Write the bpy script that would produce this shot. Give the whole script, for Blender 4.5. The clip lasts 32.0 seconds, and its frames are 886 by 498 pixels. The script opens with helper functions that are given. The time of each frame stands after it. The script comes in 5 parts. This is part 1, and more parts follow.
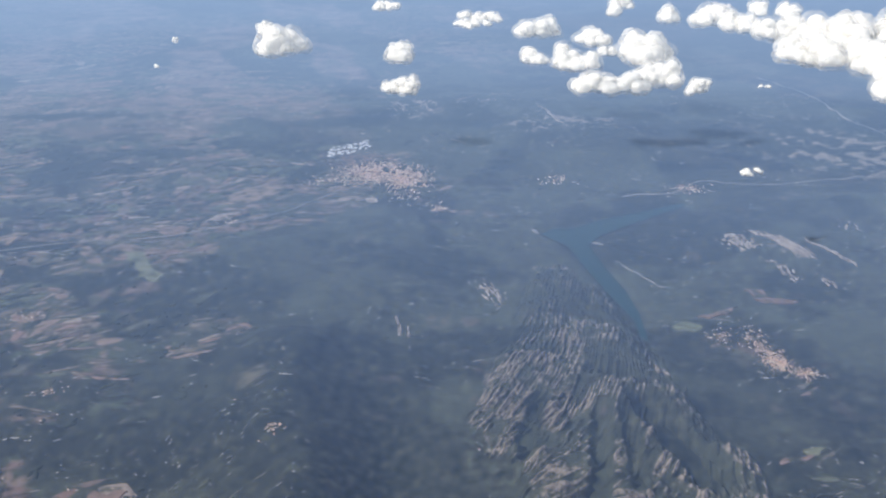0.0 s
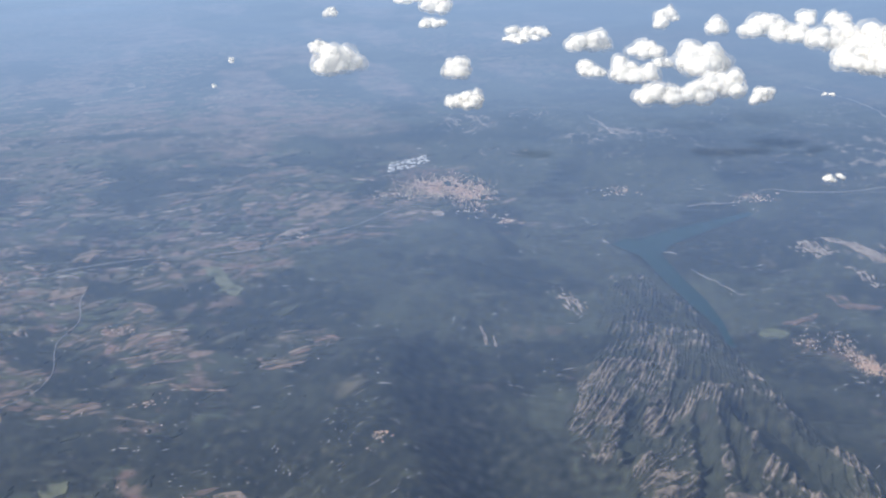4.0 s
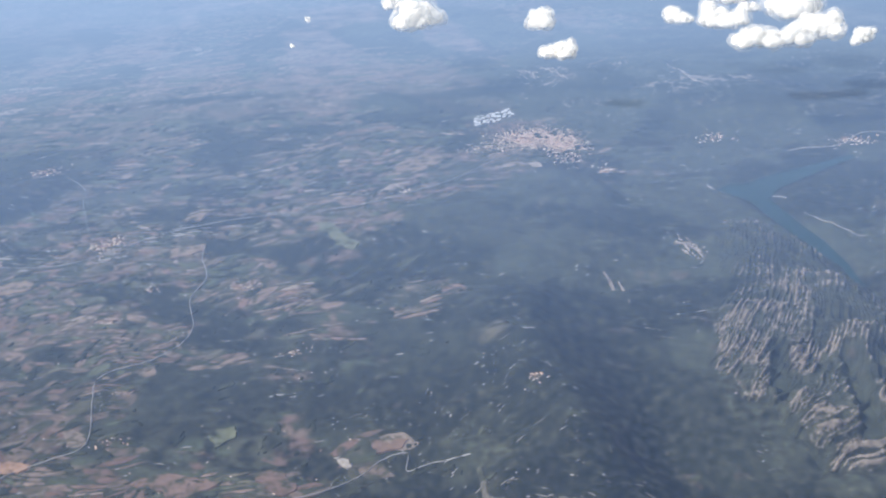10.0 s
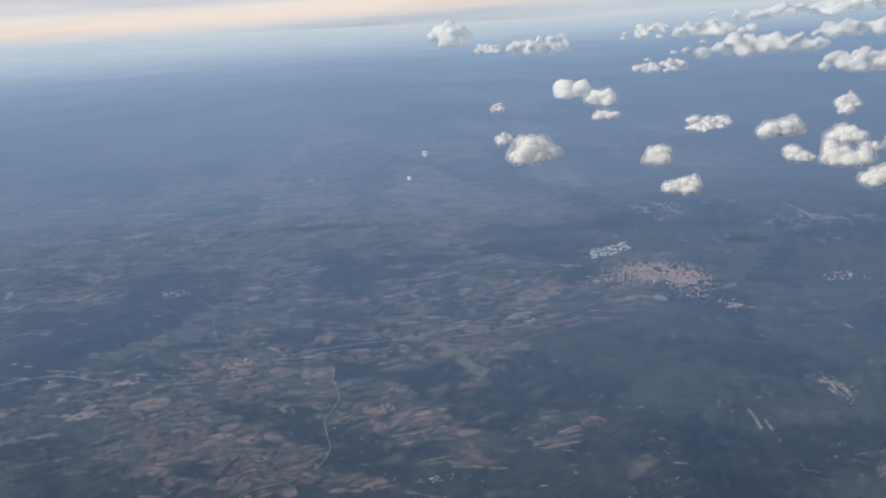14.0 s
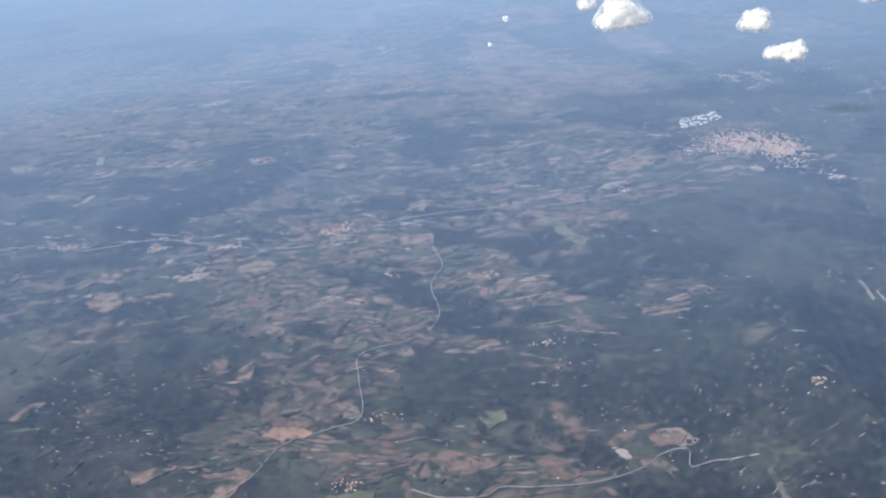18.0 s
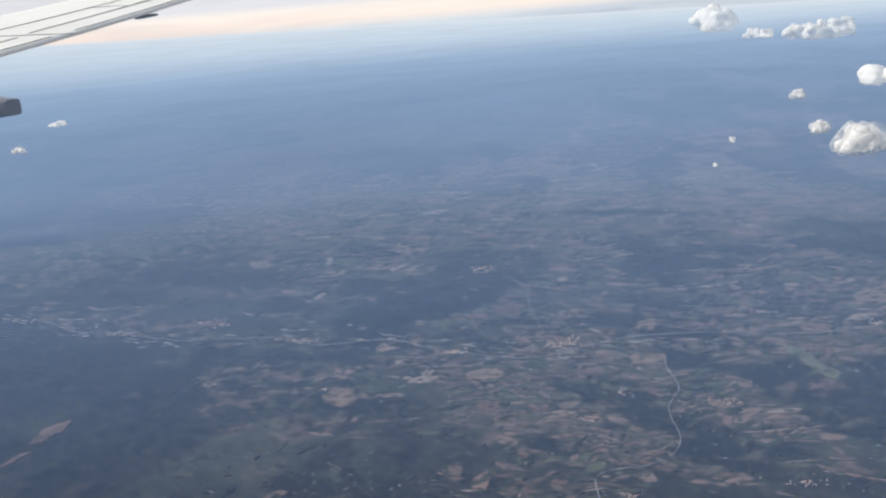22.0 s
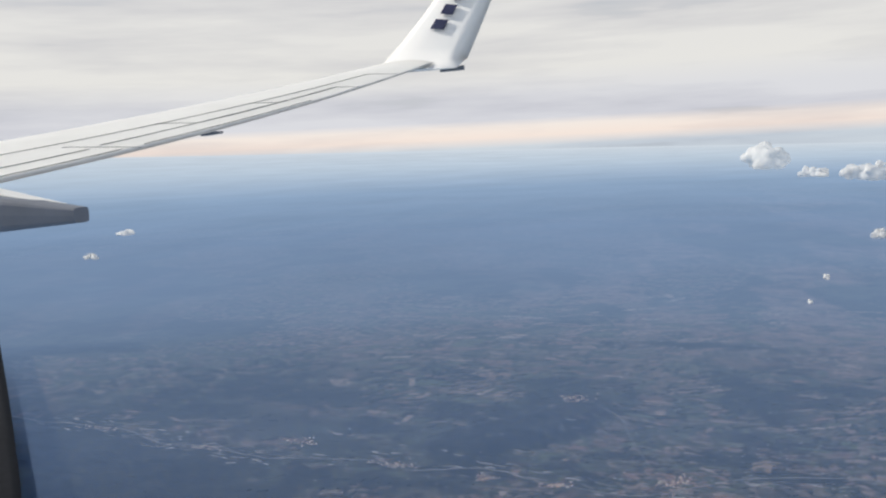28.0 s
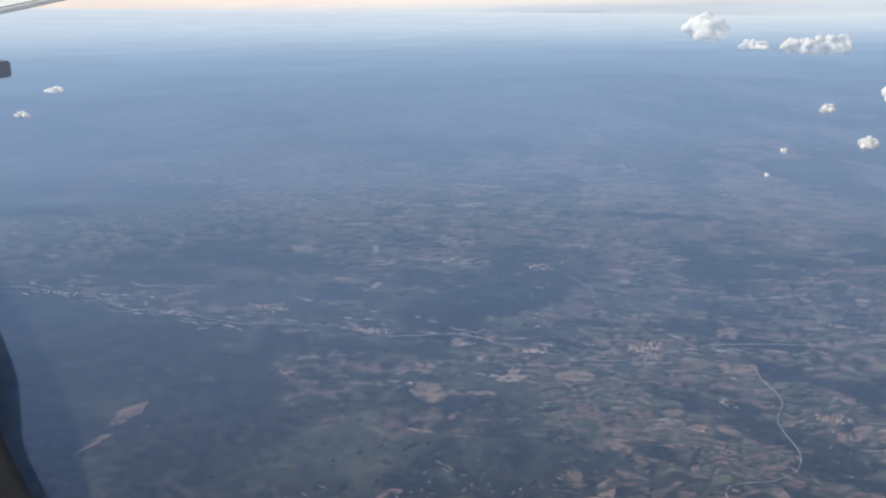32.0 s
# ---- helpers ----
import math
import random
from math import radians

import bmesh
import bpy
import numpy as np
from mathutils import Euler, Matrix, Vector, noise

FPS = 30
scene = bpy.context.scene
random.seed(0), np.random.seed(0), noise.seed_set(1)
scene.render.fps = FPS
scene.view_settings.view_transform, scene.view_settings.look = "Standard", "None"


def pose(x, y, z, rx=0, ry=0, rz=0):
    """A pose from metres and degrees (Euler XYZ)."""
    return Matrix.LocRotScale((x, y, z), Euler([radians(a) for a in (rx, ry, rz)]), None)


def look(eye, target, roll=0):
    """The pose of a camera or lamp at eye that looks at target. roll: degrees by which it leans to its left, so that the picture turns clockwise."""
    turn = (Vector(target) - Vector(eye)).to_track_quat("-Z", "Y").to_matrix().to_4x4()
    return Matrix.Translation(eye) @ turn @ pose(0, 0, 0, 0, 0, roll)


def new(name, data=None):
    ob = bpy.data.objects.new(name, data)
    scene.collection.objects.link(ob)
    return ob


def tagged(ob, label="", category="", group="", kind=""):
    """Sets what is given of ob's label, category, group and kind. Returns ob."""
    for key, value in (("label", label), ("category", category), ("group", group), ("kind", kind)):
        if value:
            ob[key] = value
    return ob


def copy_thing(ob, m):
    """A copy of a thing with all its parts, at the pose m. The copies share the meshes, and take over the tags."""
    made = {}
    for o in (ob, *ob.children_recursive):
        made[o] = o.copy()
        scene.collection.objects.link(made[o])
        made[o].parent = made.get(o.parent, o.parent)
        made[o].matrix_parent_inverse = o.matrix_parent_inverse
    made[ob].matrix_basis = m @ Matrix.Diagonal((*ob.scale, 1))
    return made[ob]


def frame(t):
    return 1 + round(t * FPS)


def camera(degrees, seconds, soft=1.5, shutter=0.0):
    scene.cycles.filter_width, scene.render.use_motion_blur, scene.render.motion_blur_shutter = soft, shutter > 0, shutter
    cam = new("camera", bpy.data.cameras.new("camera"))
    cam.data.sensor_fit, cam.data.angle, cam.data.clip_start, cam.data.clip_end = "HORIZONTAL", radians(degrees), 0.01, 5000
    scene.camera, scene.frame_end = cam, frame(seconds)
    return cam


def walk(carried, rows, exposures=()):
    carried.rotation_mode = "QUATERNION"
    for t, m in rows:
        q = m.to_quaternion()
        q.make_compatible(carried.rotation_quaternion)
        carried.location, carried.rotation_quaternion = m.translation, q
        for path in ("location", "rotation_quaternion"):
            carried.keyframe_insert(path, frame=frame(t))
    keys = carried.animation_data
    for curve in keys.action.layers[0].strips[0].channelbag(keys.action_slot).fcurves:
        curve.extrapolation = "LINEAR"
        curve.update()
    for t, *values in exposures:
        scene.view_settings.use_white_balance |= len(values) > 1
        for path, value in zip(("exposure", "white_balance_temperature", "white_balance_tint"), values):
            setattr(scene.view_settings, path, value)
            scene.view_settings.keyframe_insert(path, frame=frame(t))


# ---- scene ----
cam = camera(53.1, 32.0, soft=2.2)
# the flight path: seconds, place, turn
PATH = [
    (0.0, -0.02, 0.13, 66.91, 67.52, 0.86, 0.01),
    (0.5, -1.29, -0.11, 66.88, 67.69, 0.69, -0.10),
    (1.0, -2.57, -0.35, 66.86, 67.80, 0.66, -0.18),
    (1.5, -3.84, -0.59, 66.84, 67.82, 0.72, -0.20),
    (2.0, -5.12, -0.83, 66.82, 67.65, 0.82, -0.16),
    (2.5, -6.39, -1.08, 66.80, 67.40, 0.95, -0.00),
    (3.0, -7.67, -1.32, 66.78, 68.02, 1.24, 0.33),
    (3.5, -8.94, -1.56, 66.77, 68.65, 1.62, 0.79),
    (5.5, -14.03, -2.54, 66.71, 68.16, 3.67, 1.33),
    (6.0, -15.30, -2.78, 66.70, 67.36, 4.04, 1.32),
    (6.5, -16.57, -3.03, 66.68, 66.92, 4.06, 1.29),
    (7.0, -17.84, -3.27, 66.67, 67.26, 3.96, 1.12),
    (7.5, -19.11, -3.51, 66.66, 68.52, 3.78, 1.00),
    (8.0, -20.38, -3.76, 66.65, 69.69, 3.88, 0.94),
    (8.5, -21.65, -4.00, 66.65, 68.62, 4.22, 1.24),
    (9.0, -22.92, -4.25, 66.64, 66.84, 4.40, 1.80),
    (9.5, -24.19, -4.49, 66.63, 65.74, 4.37, 2.21),
    (10.0, -25.46, -4.74, 66.63, 66.15, 4.21, 2.45),
    (10.5, -26.73, -4.99, 66.62, 67.50, 4.31, 2.84),
    (11.0, -28.00, -5.23, 66.62, 67.65, 4.08, 4.41),
    (11.5, -29.26, -5.48, 66.62, 67.67, 3.90, 6.49),
    (12.0, -30.53, -5.72, 66.62, 68.76, 3.97, 7.49),
    (12.5, -31.80, -5.97, 66.62, 69.90, 4.23, 7.70),
    (13.0, -33.06, -6.22, 66.62, 71.15, 4.24, 7.82),
    (13.5, -34.33, -6.46, 66.62, 73.63, 4.20, 7.72),
    (14.0, -35.59, -6.71, 66.62, 75.17, 4.31, 7.74),
    (14.5, -36.86, -6.96, 66.63, 75.76, 4.25, 7.83),
    (16.5, -41.91, -7.95, 66.65, 76.24, 4.68, 8.18),
    (17.0, -43.18, -8.20, 66.66, 73.87, 4.59, 8.90),
    (17.5, -44.44, -8.45, 66.67, 70.45, 4.68, 9.87),
    (18.0, -45.70, -8.70, 66.68, 67.15, 4.77, 10.79),
    (18.5, -46.96, -8.94, 66.69, 63.98, 4.93, 11.60),
    (19.0, -48.23, -9.19, 66.70, 63.34, 5.37, 11.43),
    (19.5, -49.49, -9.44, 66.71, 63.48, 5.10, 11.42),
    (20.0, -50.75, -9.69, 66.73, 66.75, 5.39, 12.17),
    (20.5, -52.01, -9.94, 66.74, 71.05, 5.55, 13.72),
    (21.0, -53.27, -10.19, 66.76, 73.11, 5.00, 15.85),
    (21.5, -54.53, -10.44, 66.78, 74.54, 5.40, 19.25),
    (22.0, -55.79, -10.69, 66.79, 75.54, 4.90, 22.98),
    (22.5, -57.05, -10.94, 66.81, 76.89, 3.65, 25.16),
    (23.0, -58.30, -11.19, 66.83, 78.97, 3.29, 26.06),
    (23.5, -59.56, -11.44, 66.85, 80.30, 3.42, 26.10),
    (24.0, -60.82, -11.69, 66.87, 82.46, 3.12, 25.64),
    (24.5, -62.08, -11.95, 66.90, 84.29, 3.61, 25.60),
    (25.0, -63.33, -12.20, 66.92, 85.27, 3.56, 25.13),
    (25.5, -64.59, -12.45, 66.94, 85.15, 3.37, 25.09),
    (27.5, -69.61, -13.46, 67.05, 88.35, 3.14, 25.38),
    (28.0, -70.87, -13.71, 67.08, 83.66, 2.79, 25.78),
    (28.5, -72.12, -13.96, 67.11, 80.64, 2.58, 25.29),
    (29.0, -73.38, -14.22, 67.14, 78.92, 2.43, 24.18),
    (29.5, -74.63, -14.47, 67.17, 78.55, 2.35, 23.49),
    (30.0, -75.88, -14.72, 67.21, 77.80, 2.68, 23.35),
    (30.5, -77.13, -14.98, 67.24, 76.94, 2.09, 22.74),
    (31.0, -78.39, -15.23, 67.28, 77.04, 1.46, 21.70),
    (31.5, -79.64, -15.48, 67.31, 76.07, 1.13, 21.36),
    (32.0, -80.89, -15.74, 67.35, 74.91, 1.08, 21.56),
]
EXPOSURES = [(0.0, 0.6), (6.0, 0.62), (7.0, 0.75), (8.0, 0.6), (9.0, 0.65), (10.0, 0.88), (11.0, 0.75), (12.0, 0.74), (13.0, 0.63), (13.9, -0.07), (16.6, 0.0), (17.4, 0.35), (18.0, 0.8), (18.6, 1.57), (19.0, 1.72), (19.6, 1.68), (20.0, 1.47), (20.6, 0.4), (21.0, 0.2), (22.0, 0.19), (23.0, 0.20), (24.5, 0.02), (26.3, -0.1), (27.5, -0.13), (28.4, 0.11), (31.0, 0.16), (32.0, 0.23)]
walk(cam, [(t, pose(*p)) for t, *p in PATH], EXPOSURES)

# ---- light ----
SUN_FROM = Vector((-0.70, -0.28, 0.66)).normalized()
sun = new("sun", bpy.data.lights.new("sun", "SUN"))
sun.data.energy, sun.data.angle, sun.data.color = 3.3, radians(1.5), (1.0, 0.94, 0.85)
sun.matrix_world = look((0, 0, 900), Vector((0, 0, 900)) - SUN_FROM)

world = bpy.data.worlds.new("sky")
scene.world = world
world.use_nodes = True


def links(tree, *pairs):
    for a, b in pairs:
        tree.links.new(a, b)


def node(tree, kind, **values):
    n = tree.nodes.new("ShaderNode" + kind)
    for key, value in values.items():
        n.inputs[key.replace("_", " ")].default_value = value
    return n


def ramp(tree, *stops):
    n = tree.nodes.new("ShaderNodeValToRGB")
    e = n.color_ramp.elements
    while len(e) < len(stops):
        e.new(0.5)
    for k, (at, c) in enumerate(stops):
        e[k].position, e[k].color = at, (*c, 1) if len(c) == 3 else c
    return n


def grey(v):
    return (v, v, v)


# a veiled sky: thin high cloud in streaks, a warm band low over the horizon, blue gaps
T = world.node_tree
back = T.nodes["Background"]
coord = T.nodes.new("ShaderNodeTexCoord")
split = T.nodes.new("ShaderNodeSeparateXYZ")
nishita = T.nodes.new("ShaderNodeTexSky")
nishita.sky_type, nishita.sun_disc = "NISHITA", False
nishita.sun_elevation, nishita.sun_rotation = radians(41), math.atan2(SUN_FROM.x, SUN_FROM.y)
blue = T.nodes.new("ShaderNodeVectorMath")
blue.operation = "SCALE"
blue.inputs["Scale"].default_value = 0.09
veil = ramp(T, (0.0, (0.60, 0.66, 0.72)), (0.006, (0.74, 0.70, 0.69)), (0.012, (0.88, 0.76, 0.69)), (0.023, (0.87, 0.79, 0.735)), (0.031, (0.68, 0.685, 0.73)),
            (0.056, (0.69, 0.695, 0.73)), (0.085, (0.76, 0.75, 0.73)), (0.18, (0.73, 0.725, 0.72)), (0.28, (0.60, 0.61, 0.655)), (0.45, (0.42, 0.48, 0.58)), (1.0, (0.26, 0.34, 0.48)))
stretch = T.nodes.new("ShaderNodeMapping")
stretch.inputs["Scale"].default_value = (1.6, 1.6, 15)
streaks = node(T, "TexNoise", Scale=2.0, Detail=5.0, Roughness=0.55)
depth = ramp(T, (0.36, (0.86, 0.865, 0.895)), (0.58, (1.04, 1.04, 1.03)))
tone = T.nodes.new("ShaderNodeMix")
tone.data_type, tone.blend_type = "RGBA", "MULTIPLY"
tone.inputs[0].default_value = 1.0
gaps = ramp(T, (0.28, grey(0.75)), (0.40, grey(1.0)))
mixed = T.nodes.new("ShaderNodeMix")
mixed.data_type = "RGBA"
links(T, (coord.outputs["Generated"], split.inputs[0]), (split.outputs[2], veil.inputs[0]), (coord.outputs["Generated"], stretch.inputs[0]),
      (stretch.outputs[0], streaks.inputs["Vector"]), (streaks.outputs[0], depth.inputs[0]), (veil.outputs[0], tone.inputs[6]), (depth.outputs[0], tone.inputs[7]),
      (streaks.outputs[0], gaps.inputs[0]), (gaps.outputs[0], mixed.inputs[0]), (nishita.outputs[0], blue.inputs[0]),
      (blue.outputs[0], mixed.inputs[6]), (tone.outputs[2], mixed.inputs[7]), (mixed.outputs[2], back.inputs[0]))
back.inputs[1].default_value = 1.0

# ---- materials ----


def surface(name, roughness=0.9, metallic=0.0):
    m = bpy.data.materials.new(name)
    m.use_nodes = True
    b = m.node_tree.nodes["Principled BSDF"]
    b.inputs["Roughness"].default_value, b.inputs["Metallic"].default_value = roughness, metallic
    b.inputs["Specular IOR Level"].default_value = 0.15
    return m, m.node_tree, b


def mix(t, fac, a, b):
    n = t.nodes.new("ShaderNodeMix")
    n.data_type = "RGBA"
    for sock, v in ((n.inputs[0], fac), (n.inputs[6], a), (n.inputs[7], b)):
        if isinstance(v, (int, float)):
            sock.default_value = v
        elif isinstance(v, tuple):
            sock.default_value = (*v, 1)
        else:
            t.links.new(v, sock)
    return n.outputs[2]


def noise_tex(t, vec, scale, detail=4.0, rough=0.55):
    n = node(t, "TexNoise", Scale=scale, Detail=detail, Roughness=rough)
    t.links.new(vec, n.inputs["Vector"])
    return n.outputs[0]


def ramped(t, fac, *stops):
    n = ramp(t, *stops)
    t.links.new(fac, n.inputs[0])
    return n.outputs[0]


def place_of(t):
    n = t.nodes.new("ShaderNodeNewGeometry")
    return n.outputs["Position"], n


def bumped(t, b, fac, strength, distance):
    n = node(t, "Bump", Strength=strength, Distance=distance)
    t.links.new(fac, n.inputs["Height"])
    t.links.new(n.outputs[0], b.inputs["Normal"])


def attribute(t, name):
    n = t.nodes.new("ShaderNodeAttribute")
    n.attribute_name = name
    return n.outputs["Fac"]


def speckled(name, stops, scale, roughness=0.9, by="object", bump=0.0, hedged=0.0):
    """A plain weathered surface: a colour for each piece, and grain at two sizes."""
    m, t, b = surface(name, roughness)
    pos, geo = place_of(t)
    if by == "island":
        pick = geo.outputs["Random Per Island"]
    else:
        pick = t.nodes.new("ShaderNodeObjectInfo").outputs["Random"]
    base = ramped(t, pick, *stops)
    grain = ramped(t, noise_tex(t, pos, scale, 5), (0.3, grey(0.72)), (0.7, grey(1.18)))
    coarse = ramped(t, noise_tex(t, pos, scale * 0.16, 3), (0.3, grey(0.8)), (0.7, grey(1.12)))
    c = t.nodes.new("ShaderNodeMix")
    c.data_type, c.blend_type = "RGBA", "MULTIPLY"
    c.inputs[0].default_value = 1.0
    d = t.nodes.new("ShaderNodeMix")
    d.data_type, d.blend_type = "RGBA", "MULTIPLY"
    d.inputs[0].default_value = 1.0
    links(t, (base, c.inputs[6]), (grain, c.inputs[7]), (c.outputs[2], d.inputs[6]), (coarse, d.inputs[7]), (d.outputs[2], b.inputs["Base Color"]))
    if hedged:
        cover = ramped(t, noise_tex(t, pos, 0.42, 8, 0.70), (0.50 - 0.10 * hedged, grey(0)), (0.60 - 0.10 * hedged, grey(1)))
        leaves = ramped(t, noise_tex(t, pos, 1.8, 4), (0.3, (0.024, 0.030, 0.021)), (0.7, (0.066, 0.070, 0.046)))
        t.links.new(mix(t, cover, d.outputs[2], leaves), b.inputs["Base Color"])
    if bump:
        bumped(t, b, noise_tex(t, pos, scale * 2, 4), 0.6, bump)
    return m


FIELD_STOPS = ((0.0, (0.18, 0.120, 0.095)), (0.20, (0.145, 0.100, 0.078)), (0.34, (0.20, 0.150, 0.118)), (0.50, (0.11, 0.092, 0.070)), (0.62, (0.092, 0.098, 0.062)),
               (0.76, (0.075, 0.088, 0.052)), (0.88, (0.165, 0.125, 0.10)), (0.96, (0.205, 0.16, 0.125)), (1.0, (0.27, 0.22, 0.18)))
# same stops, scaled darker for the near fields and paler for the far ones
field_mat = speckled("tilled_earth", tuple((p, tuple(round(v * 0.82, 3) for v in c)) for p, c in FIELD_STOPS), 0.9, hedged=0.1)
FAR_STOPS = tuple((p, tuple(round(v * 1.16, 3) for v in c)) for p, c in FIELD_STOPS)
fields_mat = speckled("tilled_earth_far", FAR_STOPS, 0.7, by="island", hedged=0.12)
wall_mat = speckled("limewash", ((0.0, (0.60, 0.50, 0.40)), (1.0, (0.82, 0.74, 0.64))), 3, by="island")
roof_mat = speckled("clay_tiles", ((0.0, (0.52, 0.26, 0.16)), (0.6, (0.66, 0.40, 0.27)), (1.0, (0.80, 0.66, 0.52))), 4, by="island")
shed_mat = speckled("metal_sheeting", ((0.0, (0.42, 0.42, 0.41)), (1.0, (0.74, 0.73, 0.71))), 2, by="object")
road_mat = speckled("pale_gravel_road", ((0.0, (0.24, 0.22, 0.19)), (1.0, (0.28, 0.26, 0.23))), 1.2, hedged=-0.5)
asphalt_mat = speckled("worn_asphalt", ((0.0, (0.30, 0.285, 0.26)), (1.0, (0.34, 0.325, 0.30))), 1.2, hedged=-0.6)
scrub_mat = speckled("evergreen_scrub", ((0.0, (0.030, 0.038, 0.027)), (0.6, (0.044, 0.050, 0.033)), (1.0, (0.075, 0.078, 0.050))), 2.5, by="island")
quarry_mat = speckled("bare_limestone", ((0.0, (0.29, 0.26, 0.225)), (1.0, (0.37, 0.335, 0.295))), 1.5)
orange_mat = speckled("orange_clay_soil", ((0.0, (0.30, 0.19, 0.13)), (1.0, (0.30, 0.19, 0.13))), 1.0, hedged=-0.55)
pink_mat = speckled("pink_clay_soil", ((0.0, (0.15, 0.102, 0.080)), (1.0, (0.195, 0.138, 0.108))), 1.0, hedged=0.15)
yard_mat = speckled("trodden_earth", ((0.0, (0.16, 0.12, 0.09)), (1.0, (0.28, 0.21, 0.155))), 1.6, by="island", hedged=0.1)
stream_mat = speckled("dry_gravel", ((0.0, (0.13, 0.12, 0.095)), (1.0, (0.16, 0.145, 0.115))), 1.5, hedged=0.25)
fleck_mat = speckled("weathered_stone", ((0.0, (0.14, 0.13, 0.11)), (0.6, (0.22, 0.20, 0.17)), (1.0, (0.40, 0.37, 0.33))), 2.0, by="island")
outcrop_mat = speckled("pale_cliff", ((0.0, (0.20, 0.17, 0.145)), (1.0, (0.38, 0.33, 0.285))), 1.5, by="island", hedged=0.0)
lime_mat = speckled("young_crop", ((0.0, (0.115, 0.125, 0.075)), (1.0, (0.15, 0.155, 0.10))), 1.0, hedged=-0.2)

# ground: woodland, scrub, ploughland and bare rock, spread by where they grow
ground_mat, t, b = surface("countryside")
pos, _ = place_of(t)
wood = ramped(t, noise_tex(t, pos, 0.7, 8, 0.68), (0.34, (0.013, 0.018, 0.014)), (0.50, (0.034, 0.039, 0.029)), (0.66, (0.080, 0.086, 0.057)))
wood = mix(t, ramped(t, noise_tex(t, pos, 0.06, 4), (0.40, grey(0)), (0.60, grey(0.65))), wood, (0.056, 0.066, 0.047))
dense = ramped(t, noise_tex(t, pos, 0.8, 7, 0.70), (0.38, (0.005, 0.009, 0.008)), (0.52, (0.015, 0.019, 0.015)), (0.68, (0.046, 0.052, 0.036)))
wood = mix(t, attribute(t, "pine_and_shade"), wood, dense)
lie = t.nodes.new("ShaderNodeMapping")
lie.inputs["Scale"].default_value, lie.inputs["Rotation"].default_value = (0.9, 1.05, 0.5), (0, 0, radians(-16))
t.links.new(pos, lie.inputs[0])
terrace = ramped(t, noise_tex(t, lie.outputs[0], 0.45, 6, 0.66), (0.54, grey(0)), (0.68, grey(0.5)))
wood = mix(t, terrace, wood, (0.088, 0.090, 0.056))
flat = t.nodes.new("ShaderNodeMapping")
flat.inputs["Scale"].default_value = (0.13, 0.30, 0.0)
flat.inputs["Rotation"].default_value = (0, 0, radians(-14))
wn = node(t, "TexNoise", Scale=0.16, Detail=4.0)
cells = t.nodes.new("ShaderNodeTexVoronoi")
cells.inputs["Scale"].default_value = 1.0
shift = t.nodes.new("ShaderNodeVectorMath")
shift.operation = "MULTIPLY_ADD"
shift.inputs[1].default_value = (14, 14, 0)
links(t, (pos, wn.inputs["Vector"]), (wn.outputs["Color"], shift.inputs[0]), (pos, shift.inputs[2]), (shift.outputs[0], flat.inputs[0]), (flat.outputs[0], cells.inputs["Vector"]))
sep = t.nodes.new("ShaderNodeSeparateColor")
t.links.new(cells.outputs["Color"], sep.inputs[0])
plough = ramped(t, sep.outputs[0], (0.0, (0.13, 0.09, 0.075)), (0.25, (0.16, 0.12, 0.095)), (0.4, (0.05, 0.06, 0.04)), (0.55, (0.085, 0.095, 0.06)), (0.7, (0.18, 0.145, 0.11)),
                (0.85, (0.04, 0.05, 0.034)), (1.0, (0.12, 0.085, 0.068)))
hedge = ramped(t, noise_tex(t, pos, 0.30, 6, 0.68), (0.44, grey(0)), (0.56, grey(1)))
plough = mix(t, hedge, plough, wood)
amount = node(t, "Math")
amount.operation = "MULTIPLY_ADD"
amount.inputs[1].default_value = 0.9
rough_edge = ramped(t, noise_tex(t, pos, 0.12, 5, 0.6), (0.35, grey(-0.35)), (0.65, grey(0.35)))
links(t, (attribute(t, "farm"), amount.inputs[0]), (rough_edge, amount.inputs[2]))
land = mix(t, ramped(t, amount.outputs[0], (0.30, grey(0)), (0.45, grey(1))), wood, plough)
dots = ramped(t, noise_tex(t, lie.outputs[0], 1.5, 5, 0.72), (0.60, grey(0)), (0.69, grey(0.9)))
dots_on = node(t, "Math")
dots_on.operation = "MULTIPLY"
links(t, (dots, dots_on.inputs[0]), (attribute(t, "scrub"), dots_on.inputs[1]))
land = mix(t, dots_on.outputs[0], land, (0.19, 0.165, 0.125))
faint = node(t, "Math")
faint.operation = "MULTIPLY"
links(t, (attribute(t, "pale"), faint.inputs[0]), (ramped(t, noise_tex(t, pos, 0.10, 6, 0.66), (0.40, grey(0.1)), (0.60, grey(0.6))), faint.inputs[1]))
land = mix(t, faint.outputs[0], land, (0.27, 0.185, 0.145))
rock_grain = ramped(t, noise_tex(t, pos, 1.3, 6, 0.7), (0.33, (0.095, 0.082, 0.068)), (0.7, (0.32, 0.27, 0.222)))
rocky = node(t, "Math")
rocky.operation = "MULTIPLY_ADD"
rocky.inputs[1].default_value = 1.0
links(t, (attribute(t, "rock"), rocky.inputs[0]), (ramped(t, noise_tex(t, pos, 1.7, 6, 0.75), (0.3, grey(-0.35)), (0.7, grey(0.35))), rocky.inputs[2]))
land = mix(t, ramped(t, rocky.outputs[0], (0.36, grey(0)), (0.52, grey(1))), land, rock_grain)
t.links.new(land, b.inputs["Base Color"])
bumped(t, b, noise_tex(t, pos, 0.45, 6, 0.58), 0.5, 0.6)

